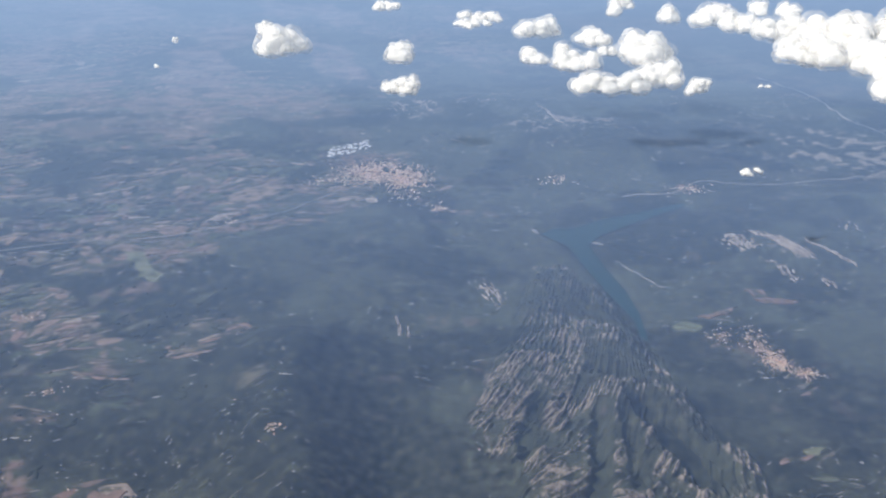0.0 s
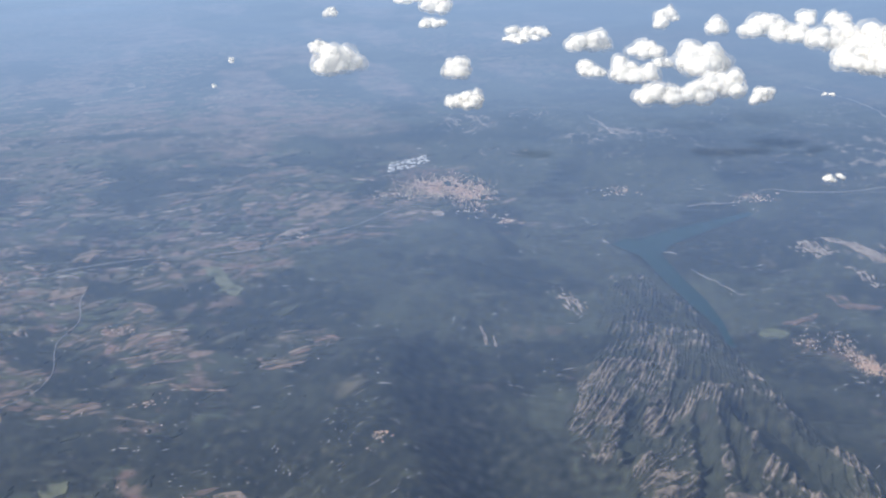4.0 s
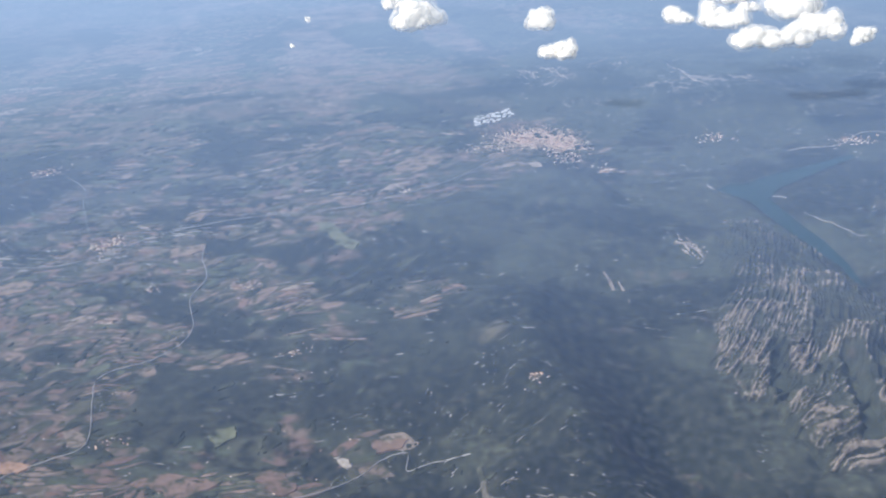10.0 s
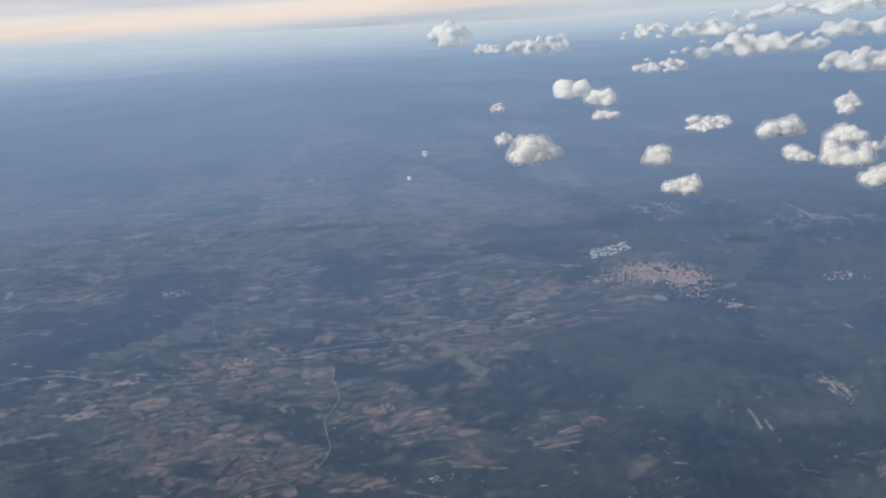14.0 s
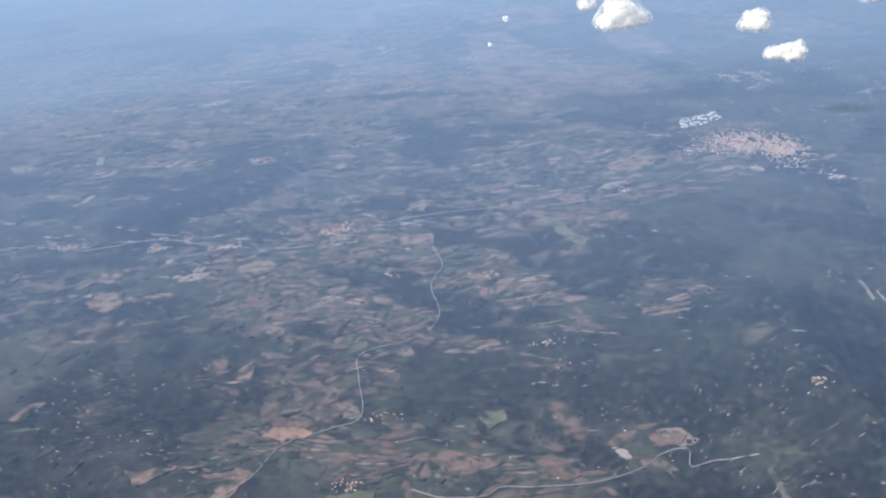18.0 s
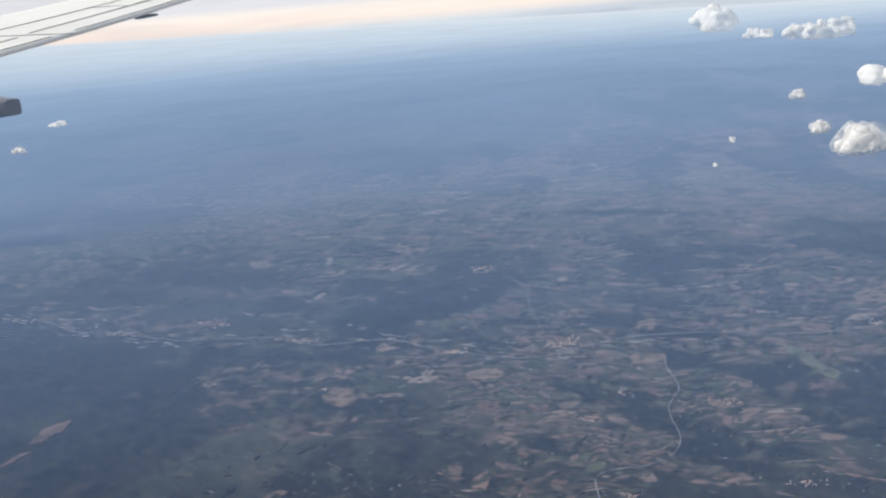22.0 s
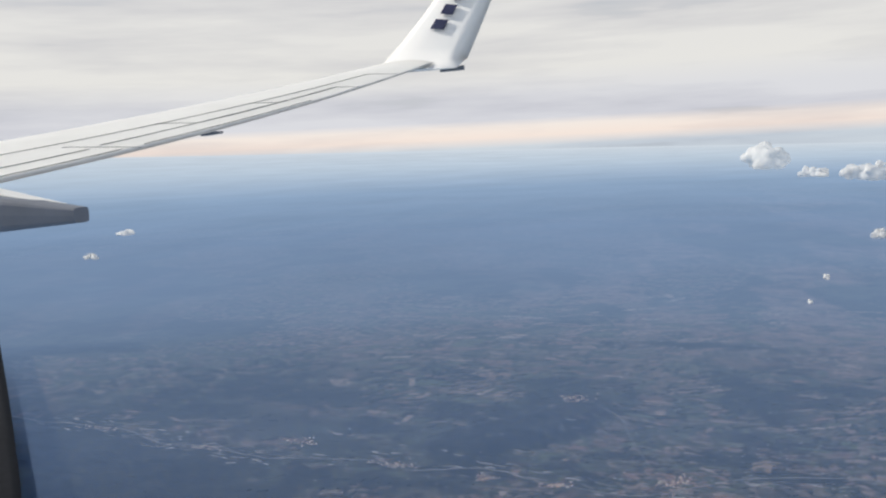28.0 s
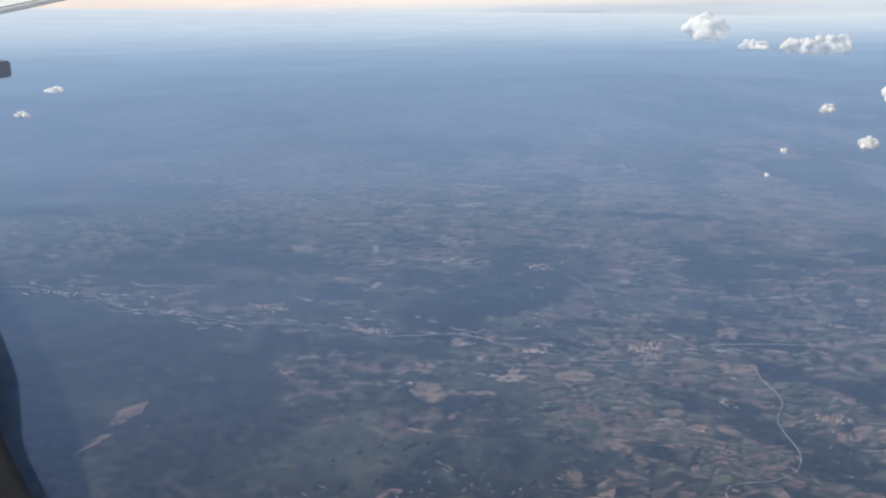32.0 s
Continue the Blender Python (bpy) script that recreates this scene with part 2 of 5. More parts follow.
water_mat, t, b = surface("lake_water", 0.5)
pos, _ = place_of(t)
t.links.new(ramped(t, noise_tex(t, pos, 0.05, 3), (0.3, (0.013, 0.036, 0.036)), (0.7, (0.020, 0.047, 0.046))), b.inputs["Base Color"])
b.inputs["Specular IOR Level"].default_value = 0.04
bumped(t, b, noise_tex(t, pos, 2.0, 3), 0.1, 0.02)

cloud_mat = bpy.data.materials.new("cumulus")
cloud_mat.use_nodes = True
t = cloud_mat.node_tree
t.nodes.clear()
out, white, glow_through, both = (t.nodes.new("ShaderNode" + k) for k in ("OutputMaterial", "BsdfDiffuse", "BsdfTranslucent", "MixShader"))
pos, _ = place_of(t)
tone = ramped(t, noise_tex(t, pos, 0.25, 4), (0.3, (0.93, 0.92, 0.895)), (0.7, (0.97, 0.96, 0.935)))
both.inputs[0].default_value = 0.5
links(t, (tone, white.inputs[0]), (tone, glow_through.inputs[0]), (white.outputs[0], both.inputs[1]), (glow_through.outputs[0], both.inputs[2]), (both.outputs[0], out.inputs[0]))



def thin_cloud(name, least, most, size):
    """Torn vapour that lets part of what lies behind it through."""
    m = bpy.data.materials.new(name)
    m.use_nodes = True
    t = m.node_tree
    t.nodes.clear()
    out, white, clear, both = (t.nodes.new("ShaderNode" + k) for k in ("OutputMaterial", "BsdfDiffuse", "BsdfTransparent", "MixShader"))
    white.inputs[0].default_value = (0.84, 0.83, 0.80, 1)
    pos, _ = place_of(t)
    links(t, (ramped(t, noise_tex(t, pos, size, 5, 0.6), (0.38, grey(least)), (0.62, grey(most))), both.inputs[0]), (clear.outputs[0], both.inputs[1]), (white.outputs[0], both.inputs[2]),
          (both.outputs[0], out.inputs[0]))
    return m


wisp_mat = thin_cloud("cloud_wisps", 0.08, 0.36, 0.12)
# see-through to pale far clouds as haze would; also on small thin ones
far_cloud_mat = thin_cloud("distant_cumulus", 0.40, 0.58, 0.02)

paint_mat, t, b = surface("aircraft_white_paint", 0.45)
b.inputs["Specular IOR Level"].default_value = 0.4
pos, _ = place_of(t)
t.links.new(ramped(t, noise_tex(t, pos, 0.012, 5, 0.6), (0.3, (0.79, 0.765, 0.70)), (0.7, (0.86, 0.835, 0.77))), b.inputs["Base Color"])
winglet_mat, t, b = surface("glossy_white_paint", 0.3)
pos, _ = place_of(t)
t.links.new(ramped(t, noise_tex(t, pos, 0.008, 3), (0.3, (0.92, 0.90, 0.85)), (0.7, (0.94, 0.92, 0.88))), b.inputs["Base Color"])
fairing_mat = speckled("fairing_grey", ((0.0, (0.20, 0.21, 0.23)), (1.0, (0.20, 0.21, 0.23))), 0.01, 0.5)
seam_mat = speckled("dark_panel_gap", ((0.0, (0.22, 0.22, 0.21)), (1.0, (0.22, 0.22, 0.21))), 0.02)
navy_mat = speckled("navy_paint", ((0.0, (0.05, 0.055, 0.105)), (1.0, (0.05, 0.055, 0.105))), 0.02, 0.4)
rubber_mat = speckled("dark_window_seal", ((0.0, (0.011, 0.0115, 0.014)), (1.0, (0.011, 0.0115, 0.014))), 0.4, 0.8)

# haze painted into a sheet over the land, thicker and paler with distance from the flight line; past the middle
# distance the sheet itself glows in place of sunlit air


def painted_haze(name, fade, glow):
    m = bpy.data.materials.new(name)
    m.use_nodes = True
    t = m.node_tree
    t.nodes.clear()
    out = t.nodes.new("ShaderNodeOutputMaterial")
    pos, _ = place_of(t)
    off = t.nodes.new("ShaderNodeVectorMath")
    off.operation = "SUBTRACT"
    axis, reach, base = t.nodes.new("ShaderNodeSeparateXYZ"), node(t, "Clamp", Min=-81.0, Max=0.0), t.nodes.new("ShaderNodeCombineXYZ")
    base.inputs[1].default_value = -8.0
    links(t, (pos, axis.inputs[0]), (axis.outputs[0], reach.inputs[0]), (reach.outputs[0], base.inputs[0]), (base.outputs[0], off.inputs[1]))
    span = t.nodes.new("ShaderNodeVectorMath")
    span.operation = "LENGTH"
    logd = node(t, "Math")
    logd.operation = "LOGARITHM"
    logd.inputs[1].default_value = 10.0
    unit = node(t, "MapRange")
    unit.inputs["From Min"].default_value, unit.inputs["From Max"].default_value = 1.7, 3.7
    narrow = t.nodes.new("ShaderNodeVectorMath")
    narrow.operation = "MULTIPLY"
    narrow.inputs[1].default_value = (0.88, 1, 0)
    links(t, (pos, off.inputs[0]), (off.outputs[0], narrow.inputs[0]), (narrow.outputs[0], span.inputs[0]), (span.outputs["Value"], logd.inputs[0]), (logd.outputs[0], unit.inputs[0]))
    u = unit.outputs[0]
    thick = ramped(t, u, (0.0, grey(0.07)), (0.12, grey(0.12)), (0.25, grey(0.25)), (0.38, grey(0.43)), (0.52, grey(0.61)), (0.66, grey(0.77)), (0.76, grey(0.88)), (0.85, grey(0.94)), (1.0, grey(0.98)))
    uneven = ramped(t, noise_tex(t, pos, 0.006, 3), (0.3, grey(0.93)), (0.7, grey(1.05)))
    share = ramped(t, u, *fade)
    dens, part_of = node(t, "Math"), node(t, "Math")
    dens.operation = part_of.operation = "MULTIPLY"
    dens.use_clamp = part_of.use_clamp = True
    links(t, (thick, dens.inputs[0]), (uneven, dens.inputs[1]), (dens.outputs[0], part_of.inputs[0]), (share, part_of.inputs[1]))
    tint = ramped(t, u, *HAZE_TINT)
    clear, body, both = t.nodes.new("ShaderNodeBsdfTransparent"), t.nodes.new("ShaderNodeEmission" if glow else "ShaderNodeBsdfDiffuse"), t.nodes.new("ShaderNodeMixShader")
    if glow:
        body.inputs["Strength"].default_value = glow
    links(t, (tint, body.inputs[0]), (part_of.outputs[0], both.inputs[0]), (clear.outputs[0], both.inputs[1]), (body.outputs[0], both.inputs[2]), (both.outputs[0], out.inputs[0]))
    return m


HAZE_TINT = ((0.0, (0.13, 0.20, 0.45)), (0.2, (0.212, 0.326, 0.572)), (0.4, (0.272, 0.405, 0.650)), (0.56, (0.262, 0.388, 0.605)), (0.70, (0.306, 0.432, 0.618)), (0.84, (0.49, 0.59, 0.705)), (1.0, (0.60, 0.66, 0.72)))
haze_mat = painted_haze("painted_haze", ((0.27, grey(1)), (0.38, grey(0))), 0)
distance_mat = painted_haze("far_air_glow", ((0.27, grey(0)), (0.38, grey(1))), 1.05)


# ---- mesh helpers ----
def mesh(name, verts, faces, material=None, smooth=False):
    me = bpy.data.meshes.new(name)
    me.from_pydata(verts, [], faces)
    if material:
        me.materials.append(material)
    if smooth:
        me.shade_smooth()
    return me


def thing(name, me=None, label="", category="", group="", kind=""):
    return tagged(new(name, me), label, category, group, kind)


def part(name, me, parent, label=""):
    ob = new(name, me)
    ob.parent = parent
    return tagged(ob, label)


def inside(px, py, poly):
    hit = np.zeros(np.shape(px), bool)
    n = len(poly)
    for i in range(n):
        (x0, y0), (x1, y1) = poly[i], poly[(i + 1) % n]
        cross = ((y0 > py) != (y1 > py)) & (px < (x1 - x0) * (py - y0) / ((y1 - y0) or 1e-9) + x0)
        hit ^= cross
    return hit


def near_poly(px, py, poly):
    """Distance to a polygon's edge, positive inside."""
    d = np.full(np.shape(px), 1e9)
    n = len(poly)
    for i in range(n):
        (x0, y0), (x1, y1) = poly[i], poly[(i + 1) % n]
        ux, uy = x1 - x0, y1 - y0
        s = np.clip(((px - x0) * ux + (py - y0) * uy) / (ux * ux + uy * uy + 1e-9), 0, 1)
        d = np.minimum(d, np.hypot(px - x0 - s * ux, py - y0 - s * uy))
    return np.where(inside(px, py, poly), d, -d)


def rough_poly(px, py, poly, sway=6.0):
    """The same to an edge that wanders."""
    return near_poly(px + sway * (fbm(px, py, 8, 4, 201) - 0.5), py + sway * (fbm(px, py, 8, 4, 211) - 0.5), poly)


def step(v, a, b):
    s = np.clip((v - a) / (b - a), 0, 1)
    return s * s * (3 - 2 * s)


rng = np.random.default_rng(7)
WAVES = [(rng.uniform(0, 6.28), rng.uniform(0, 6.28), rng.uniform(0, 6.28)) for _ in range(48)]


def waves(x, y, length, n=8, start=0):
    """Smooth relief of about that wave length, -1 to 1."""
    h = 0
    for a, p, q in WAVES[start:start + n]:
        h = h + np.sin((x * np.cos(a) + y * np.sin(a)) * 6.28 / (length * (0.7 + 0.6 * math.sin(q) ** 2)) + p)
    return h / n * 1.6


TABLE = np.random.default_rng(12).random(65536)


def lattice(i, j, k):
    return TABLE[((i * 73856093) ^ (j * 19349663) ^ (k * 83492791)) & 65535]


def vnoise(x, y, k=0):
    xi, yi = np.floor(x).astype(np.int64), np.floor(y).astype(np.int64)
    fx, fy = x - xi, y - yi
    fx, fy = fx * fx * fx * (fx * (fx * 6 - 15) + 10), fy * fy * fy * (fy * (fy * 6 - 15) + 10)
    a = lattice(xi, yi, k) * (1 - fx) + lattice(xi + 1, yi, k) * fx
    b = lattice(xi, yi + 1, k) * (1 - fx) + lattice(xi + 1, yi + 1, k) * fx
    return a * (1 - fy) + b * fy


def fbm(x, y, length, octaves=4, k=0, rough=0.5):
    """Uneven relief with its largest bumps about that long, 0 to 1."""
    h, w, total = 0, 1.0, 0
    x, y = np.asarray(x, float) / length, np.asarray(y, float) / length
    for o in range(octaves):
        h = h + w * vnoise(x + 17.3 * o, y - 9.1 * o, k + o)
        total += w
        x, y = (x * 0.8 - y * 0.6) * 2.03, (x * 0.6 + y * 0.8) * 2.03
        w *= rough
    return h / total


def ridged(x, y, length, octaves=4, k=0, rough=0.5):
    """The same with sharp crests and rounded hollows."""
    h, w, total = 0, 1.0, 0
    x, y = np.asarray(x, float) / length, np.asarray(y, float) / length
    for o in range(octaves):
        h = h + w * (1 - np.abs(2 * vnoise(x + 11.7 * o, y - 5.3 * o, k + o) - 1))
        total += w
        x, y = x * 2.07 + 0.13 * y, y * 2.07 - 0.13 * x
        w *= rough
    return h / total


# ---- the lie of the land ----
LAKE = [(19.5, 171), (22.7, 174), (25.6, 173.4), (32.4, 178.4), (39.1, 181.8), (45.9, 185), (52, 188.5), (53, 187), (46.5, 182), (39, 176), (31.5, 170), (28.2, 164.5),
        (29.6, 153), (31.4, 143), (32, 134), (31.4, 124), (30.4, 124), (30.6, 132), (28.4, 141), (26, 152.8), (24, 164.2)]
MASSIF = [(6, 120), (13, 127), (19, 128), (30, 125), (32, 117), (35, 107), (38, 95), (38, 80), (8, 76), (5, 86), (1, 99)]
UPPER = [(9, 127), (14, 154), (23, 154), (29, 140), (30, 125), (19, 124)]
RIDGE = [(-24.5, 127), (-24, 117.5), (-22, 108), (-20, 99.4), (-17.4, 86.4), (-16, 74), (3, 74), (3, 86), (-1, 99), (-4, 110), (-7, 124), (-17, 129)]
WOODED_HILL = [(-161, 157), (-162, 170), (-154.5, 182), (-149, 194), (-140, 202), (-129.5, 197), (-130, 182), (-138, 166.5), (-150, 155.5)]
FOREST = [(-46, 166), (-28, 176), (-12, 188), (0, 176), (2, 140), (-10, 128), (-25, 130), (-40, 143)]
FARMS = [(-82, 82, 25, 13, 1.0), (-85, 130, 45, 22, 0.75), (-140, 128, 32, 18, 0.62), (-60, 195, 50, 32, 1.0), (-48, 184, 20, 18, 0.6), (-115, 250, 90, 60, 0.6), (-22, 207, 16, 18, 0.8),
         (-215, 155, 50, 12, 0.5), (-185, 190, 36, 20, 0.6), (-205, 240, 60, 30, 0.6), (-52, 80, 13, 9, 0.55), (44, 116, 9, 9, 0.5), (-100, 175, 45, 14, 0.7), (-92, 128, 60, 14, 0.5), (60, 195, 30, 10, 0.4),
         (-150, 330, 90, 40, 0.5), (-130, 90, 18, 18, 0.45), (-230, 300, 60, 30, 0.45), (-57, 153, 5, 6, 0.9)]


# dark pine woods on slopes and in hollows: middle and half widths
WOODS = [(-101, 173, 7, 5), (-52, 100, 1.5, 4.5), (-68, 98, 1.3, 3.5), (-118, 168, 8, 2.6), (-170, 86, 7, 14), (-200, 112, 18, 13), (-113, 88, 6, 9), (-98.5, 91.5, 3, 4), (-79.8, 74.3, 3, 1.3), (-35, 210, 3.2, 8), (-232, 128, 24, 11), (-37, 210, 3.5, 6), (-64, 148, 6, 4), (-96, 112, 4, 3), (-118, 104, 5, 6),
         (-88, 168, 6, 2.5), (-60, 120, 5, 3), (-108, 88, 4, 5), (-36, 118, 5, 5), (-128, 74, 9, 6), (-150, 140, 8, 4), (-205, 130, 16, 7), (-240, 170, 22, 7), (-44, 138, 5, 4), (-75, 64, 6, 3), (-214, 106, 18, 13), (-165, 82, 10, 8), (-200, 88, 9, 8), (-225, 190, 40, 9), (-150, 222, 14, 6), (-80, 232, 16, 5), (-30, 262, 26, 7), (-120, 275, 30, 6)]


def copse(x, y):
    """Dark woods in ragged patches all over the farmed land."""
    return 0.9 * step(fbm(x + 0.3 * y, y, 17, 4, 97, 0.55), 0.535, 0.60)


def pinewood(x, y):
    v = 0
    qx, qy = x + 5 * (fbm(x, y, 7, 4, 221) - 0.5), y + 5 * (fbm(x, y, 7, 4, 231) - 0.5)
    for cx, cy, sx, sy in WOODS:
        v = v + np.exp(-(((qx - cx) / sx) ** 2 + ((qy - cy) / sy) ** 2) ** 1.5)
    return np.clip(v, 0, 1)


def farming(x, y):
    v = 0
    for cx, cy, sx, sy, a in FARMS:
        v = v + a * np.exp(-((x - cx) / sx) ** 2 - ((y - cy) / sy) ** 2)
    v = np.minimum(v, 1.0)
    for poly, soft in ((FOREST, 6), (WOODED_HILL, 3), (RIDGE, 3), (MASSIF, 3), (UPPER, 3)):
        v = v * (1 - step(rough_poly(x, y, poly), -soft, soft * 0.3))
    return v


def clumps(x, y):
    """Woods and open land in patches of several sizes."""
    return (1 - pinewood(x, y)) * 1.25 * (0.3 + 0.7 * step(fbm(x, y, 42, 3, 40), 0.40, 0.53)) * (0.12 + 0.88 * step(fbm(x + 0.5 * y, y * 1.5, 15, 4, 50), 0.42, 0.56))


def skyline(x, y):
    """How high the land stands at the edge of sight, by its direction."""
    way = np.degrees(np.arctan2(-(x + 40), y + 8))
    return -6 + 2.4 * np.clip(way, 0, 58)


def relief(x, y):
    far = np.hypot(x + 40, y + 8)
    h = 1.1 * (fbm(x, y, 60, 3, 3) - 0.5) + 0.35 * (fbm(x, y, 18, 2, 9) - 0.5) * (1 - step(far, 300, 600))
    wild = 1 - np.clip(farming(x, y) * 1.5, 0, 1)
    h = h + wild * 2.2 * (ridged(x + 3 * fbm(x, y, 7, 2, 26), y, 8, 4, 21, 0.62) - 0.55) * (1 - step(far, 250, 600))
    # ridge with its dark steep side, wooded hill, forest shoulder
    crest = x - np.interp(y, (74, 86, 99, 117, 128), (-16, -17.6, -20.4, -24.3, -24.8)) + 2.4 * (fbm(x, y, 7, 3, 611) - 0.5)
    h = h + 4.2 * np.minimum(step(crest, -20, 0.5), 1 - step(crest, 0, 11)) * (1 - step(y, 119, 131))
    h = h + 2.2 * step(near_poly(x, y, WOODED_HILL), -3, 8) + 2.4 * step(near_poly(x, y, FOREST), -4, 14)
    # bare hills right of the lake and far ranges
    h = h + 1.5 * np.exp(-((x - 66) / 11) ** 2 - ((y - 154) / 12) ** 2) + 4 * np.exp(-((x - 90) / 20) ** 2 - ((y - 178) / 8) ** 2)
    h = h + 5 * np.exp(-((x - 10) / 22) ** 2 - ((y - 275) / 18) ** 2) + 4 * np.exp(-((x - 45) / 25) ** 2 - ((y - 235) / 20) ** 2)
    h = h + (4 + 3 * waves(x, y, 130, 8, 24)) * step(far, 330, 800) * step(x + 200, -400, 500)
    # valley floor and lake basin
    h = h - 0.9 * np.exp(-((y - 152 - 0.012 * x) / 6) ** 2) * step(-x, 60, 100)
    lake = near_poly(x, y, LAKE)
    h = h * (1 - step(lake, -5, 0)) - 1.6 * step(lake, -2.5, 1.5)
    # the high plateau at the edge of sight
    h = h + skyline(x, y) * step(far, 900, 5200) ** 1.2
    return h


N = 800
u = np.linspace(-1, 1, N)
gx = -65 + 62 * np.sinh(5.06 * u)
gy = 135 + 62 * np.sinh(5.06 * u)
X, Y = np.meshgrid(gx, gy)
Z = relief(X, Y)


def ground_at(x, y):
    """Height of the ground sheet at places in the plan."""
    i = np.clip((np.arcsinh((np.asarray(x, float) + 65) / 62) / 5.06 + 1) * (N - 1) / 2, 0, N - 1.001)
    j = np.clip((np.arcsinh((np.asarray(y, float) - 135) / 62) / 5.06 + 1) * (N - 1) / 2, 0, N - 1.001)
    a, b = i.astype(int), j.astype(int)
    fx, fy = i - a, j - b
    return (Z[b, a] * (1 - fx) + Z[b, a + 1] * fx) * (1 - fy) + (Z[b + 1, a] * (1 - fx) + Z[b + 1, a + 1] * fx) * fy


def ground_z(x, y):
    return float(ground_at(x, y))


me = bpy.data.meshes.new("ground")
idx = np.arange(N * N).reshape(N, N)
quads = np.stack([idx[:-1, :-1], idx[:-1, 1:], idx[1:, 1:], idx[1:, :-1]], -1).reshape(-1, 4)
me.from_pydata(np.stack([X, Y, Z], -1).reshape(-1, 3).tolist(), [], quads.tolist())
me.materials.append(ground_mat)
me.shade_smooth()


def lay(me, name, values):
    a = me.attributes.new(name, "FLOAT", "POINT")
    a.data.foreach_set("value", np.asarray(values, np.float32).ravel())


farm = np.clip(farming(X, Y) * clumps(X, Y), 0, 1)
distance = np.hypot(X + 40, Y + 8)
farm = np.maximum(farm, 0.85 * step(fbm(X, Y, 80, 5, 60), 0.47, 0.57) * step(distance, 240, 400) * (1 - step(X, -20, 60)))
lay(me, "farm", farm * (0.55 + 0.45 * step(distance, 220, 330)))
# bare limestone in strata on the far hills and on the slopes beyond the lake
streak = ridged(X * 0.9 + Y * 0.45, (Y * 0.9 - X * 0.45) * 0.22, 2.6, 3, 70)
bare = 0.3 * np.exp(-((X - 63) / 9) ** 2 - ((Y - 155) / 10) ** 2) + 0.8 * np.exp(-((X + 10) / 8) ** 2 - ((Y - 275) / 16) ** 2) + 0.6 * np.exp(-((X - 30) / 18) ** 2 - ((Y - 255) / 16) ** 2)
bare = bare + 0.6 * np.exp(-((X - 110) / 25) ** 2 - ((Y - 230) / 30) ** 2) + 0.12 * np.exp(-((X + 9) / 2.5) ** 2 - ((Y - 124) / 9) ** 2) + 0.2 * np.exp(-((X - 12) / 4) ** 2 - ((Y - 145) / 12) ** 2) + 0.2 * np.exp(-((X - 70) / 40) ** 2 - ((Y - 222) / 24) ** 2)
lay(me, "rock", bare * step(streak, 0.60, 0.86))
pale = step(fbm(X * 1.4 + 0.5 * Y, Y * 0.55, 40, 5, 400), 0.52, 0.62) * step(distance, 200, 340) * (1 - step(distance, 900, 1600)) * (1 - 0.7 * step(X, -20, 60))
lay(me, "pale", pale * (1 - pinewood(X, Y)) * (1 - 0.65 * step(-X, 170, 240)))
# besides real woods, the ridge's shaded slope is painted dark through this mask
pine_and_shade = np.maximum(np.maximum(step(rough_poly(X, Y, RIDGE, 7.0), -1.0, 1.0) * (1 - 0.45 * step(X, -9, -3)), step(rough_poly(X, Y, WOODED_HILL), -2, 1)), 0.28 * step(rough_poly(X, Y, FOREST), -3, 4))
pine_and_shade = np.maximum(pine_and_shade, pinewood(X, Y))
pine_and_shade = np.maximum(pine_and_shade, 0.9 * step(fbm(X, Y, 34, 4, 90), 0.52, 0.62) * (1 - np.clip(farming(X, Y) * 1.3, 0, 1)))
pine_and_shade = np.maximum(pine_and_shade, copse(X, Y))
pine_and_shade = pine_and_shade * step(fbm(X, Y, 9, 4, 95) + 0.45 * pine_and_shade, 0.30, 0.62)
# ridge slope again: its shade painted in as near-black wood
pine_and_shade = np.maximum(pine_and_shade, 0.95 * step(near_poly(X + 3 * (fbm(X, Y, 6, 3, 216) - 0.5), Y, RIDGE), 0.0, 1.5) * (1 - step(X + 0.15 * (Y - 100), -11, -6)))
pine_and_shade = np.maximum(pine_and_shade, np.maximum(step(near_poly(X + 4 * (fbm(X, Y, 8, 3, 201) - 0.5), Y + 3 * (fbm(X, Y, 6, 3, 206) - 0.5), WOODED_HILL), -1.0, 0.6), pinewood(X, Y) * (X < -95)))
lay(me, "pine_and_shade", pine_and_shade)
scrub = step(fbm(X, Y, 30, 3, 34), 0.30, 0.55) * (1 - 0.75 * pine_and_shade)
lay(me, "scrub", scrub)
thing("ground", me, "wooded and farmed countryside with hills in haze", "ground", kind="structure")

# sheets that carry the painted haze, a little above the land
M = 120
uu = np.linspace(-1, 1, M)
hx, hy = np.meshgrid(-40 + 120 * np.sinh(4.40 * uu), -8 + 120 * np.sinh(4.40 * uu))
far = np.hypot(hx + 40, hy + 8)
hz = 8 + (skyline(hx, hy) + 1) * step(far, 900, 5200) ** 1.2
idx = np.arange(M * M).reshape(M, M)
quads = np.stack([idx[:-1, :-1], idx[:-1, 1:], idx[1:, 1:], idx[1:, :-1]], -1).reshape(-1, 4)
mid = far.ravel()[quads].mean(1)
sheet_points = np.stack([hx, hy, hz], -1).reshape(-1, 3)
thing("distance_haze", mesh("distance_haze", (sheet_points + [0, 0, 0.4]).tolist(), quads[mid > 130].tolist(), distance_mat, True), "glowing pale blue sheet painted as haze of the far distance", "haze", kind="structure")
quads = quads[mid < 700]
thing("haze", mesh("haze", np.stack([hx, hy, hz], -1).reshape(-1, 3).tolist(), quads.tolist(), haze_mat, True), "blue tinted sheet painted as haze over the land", "haze", kind="structure")

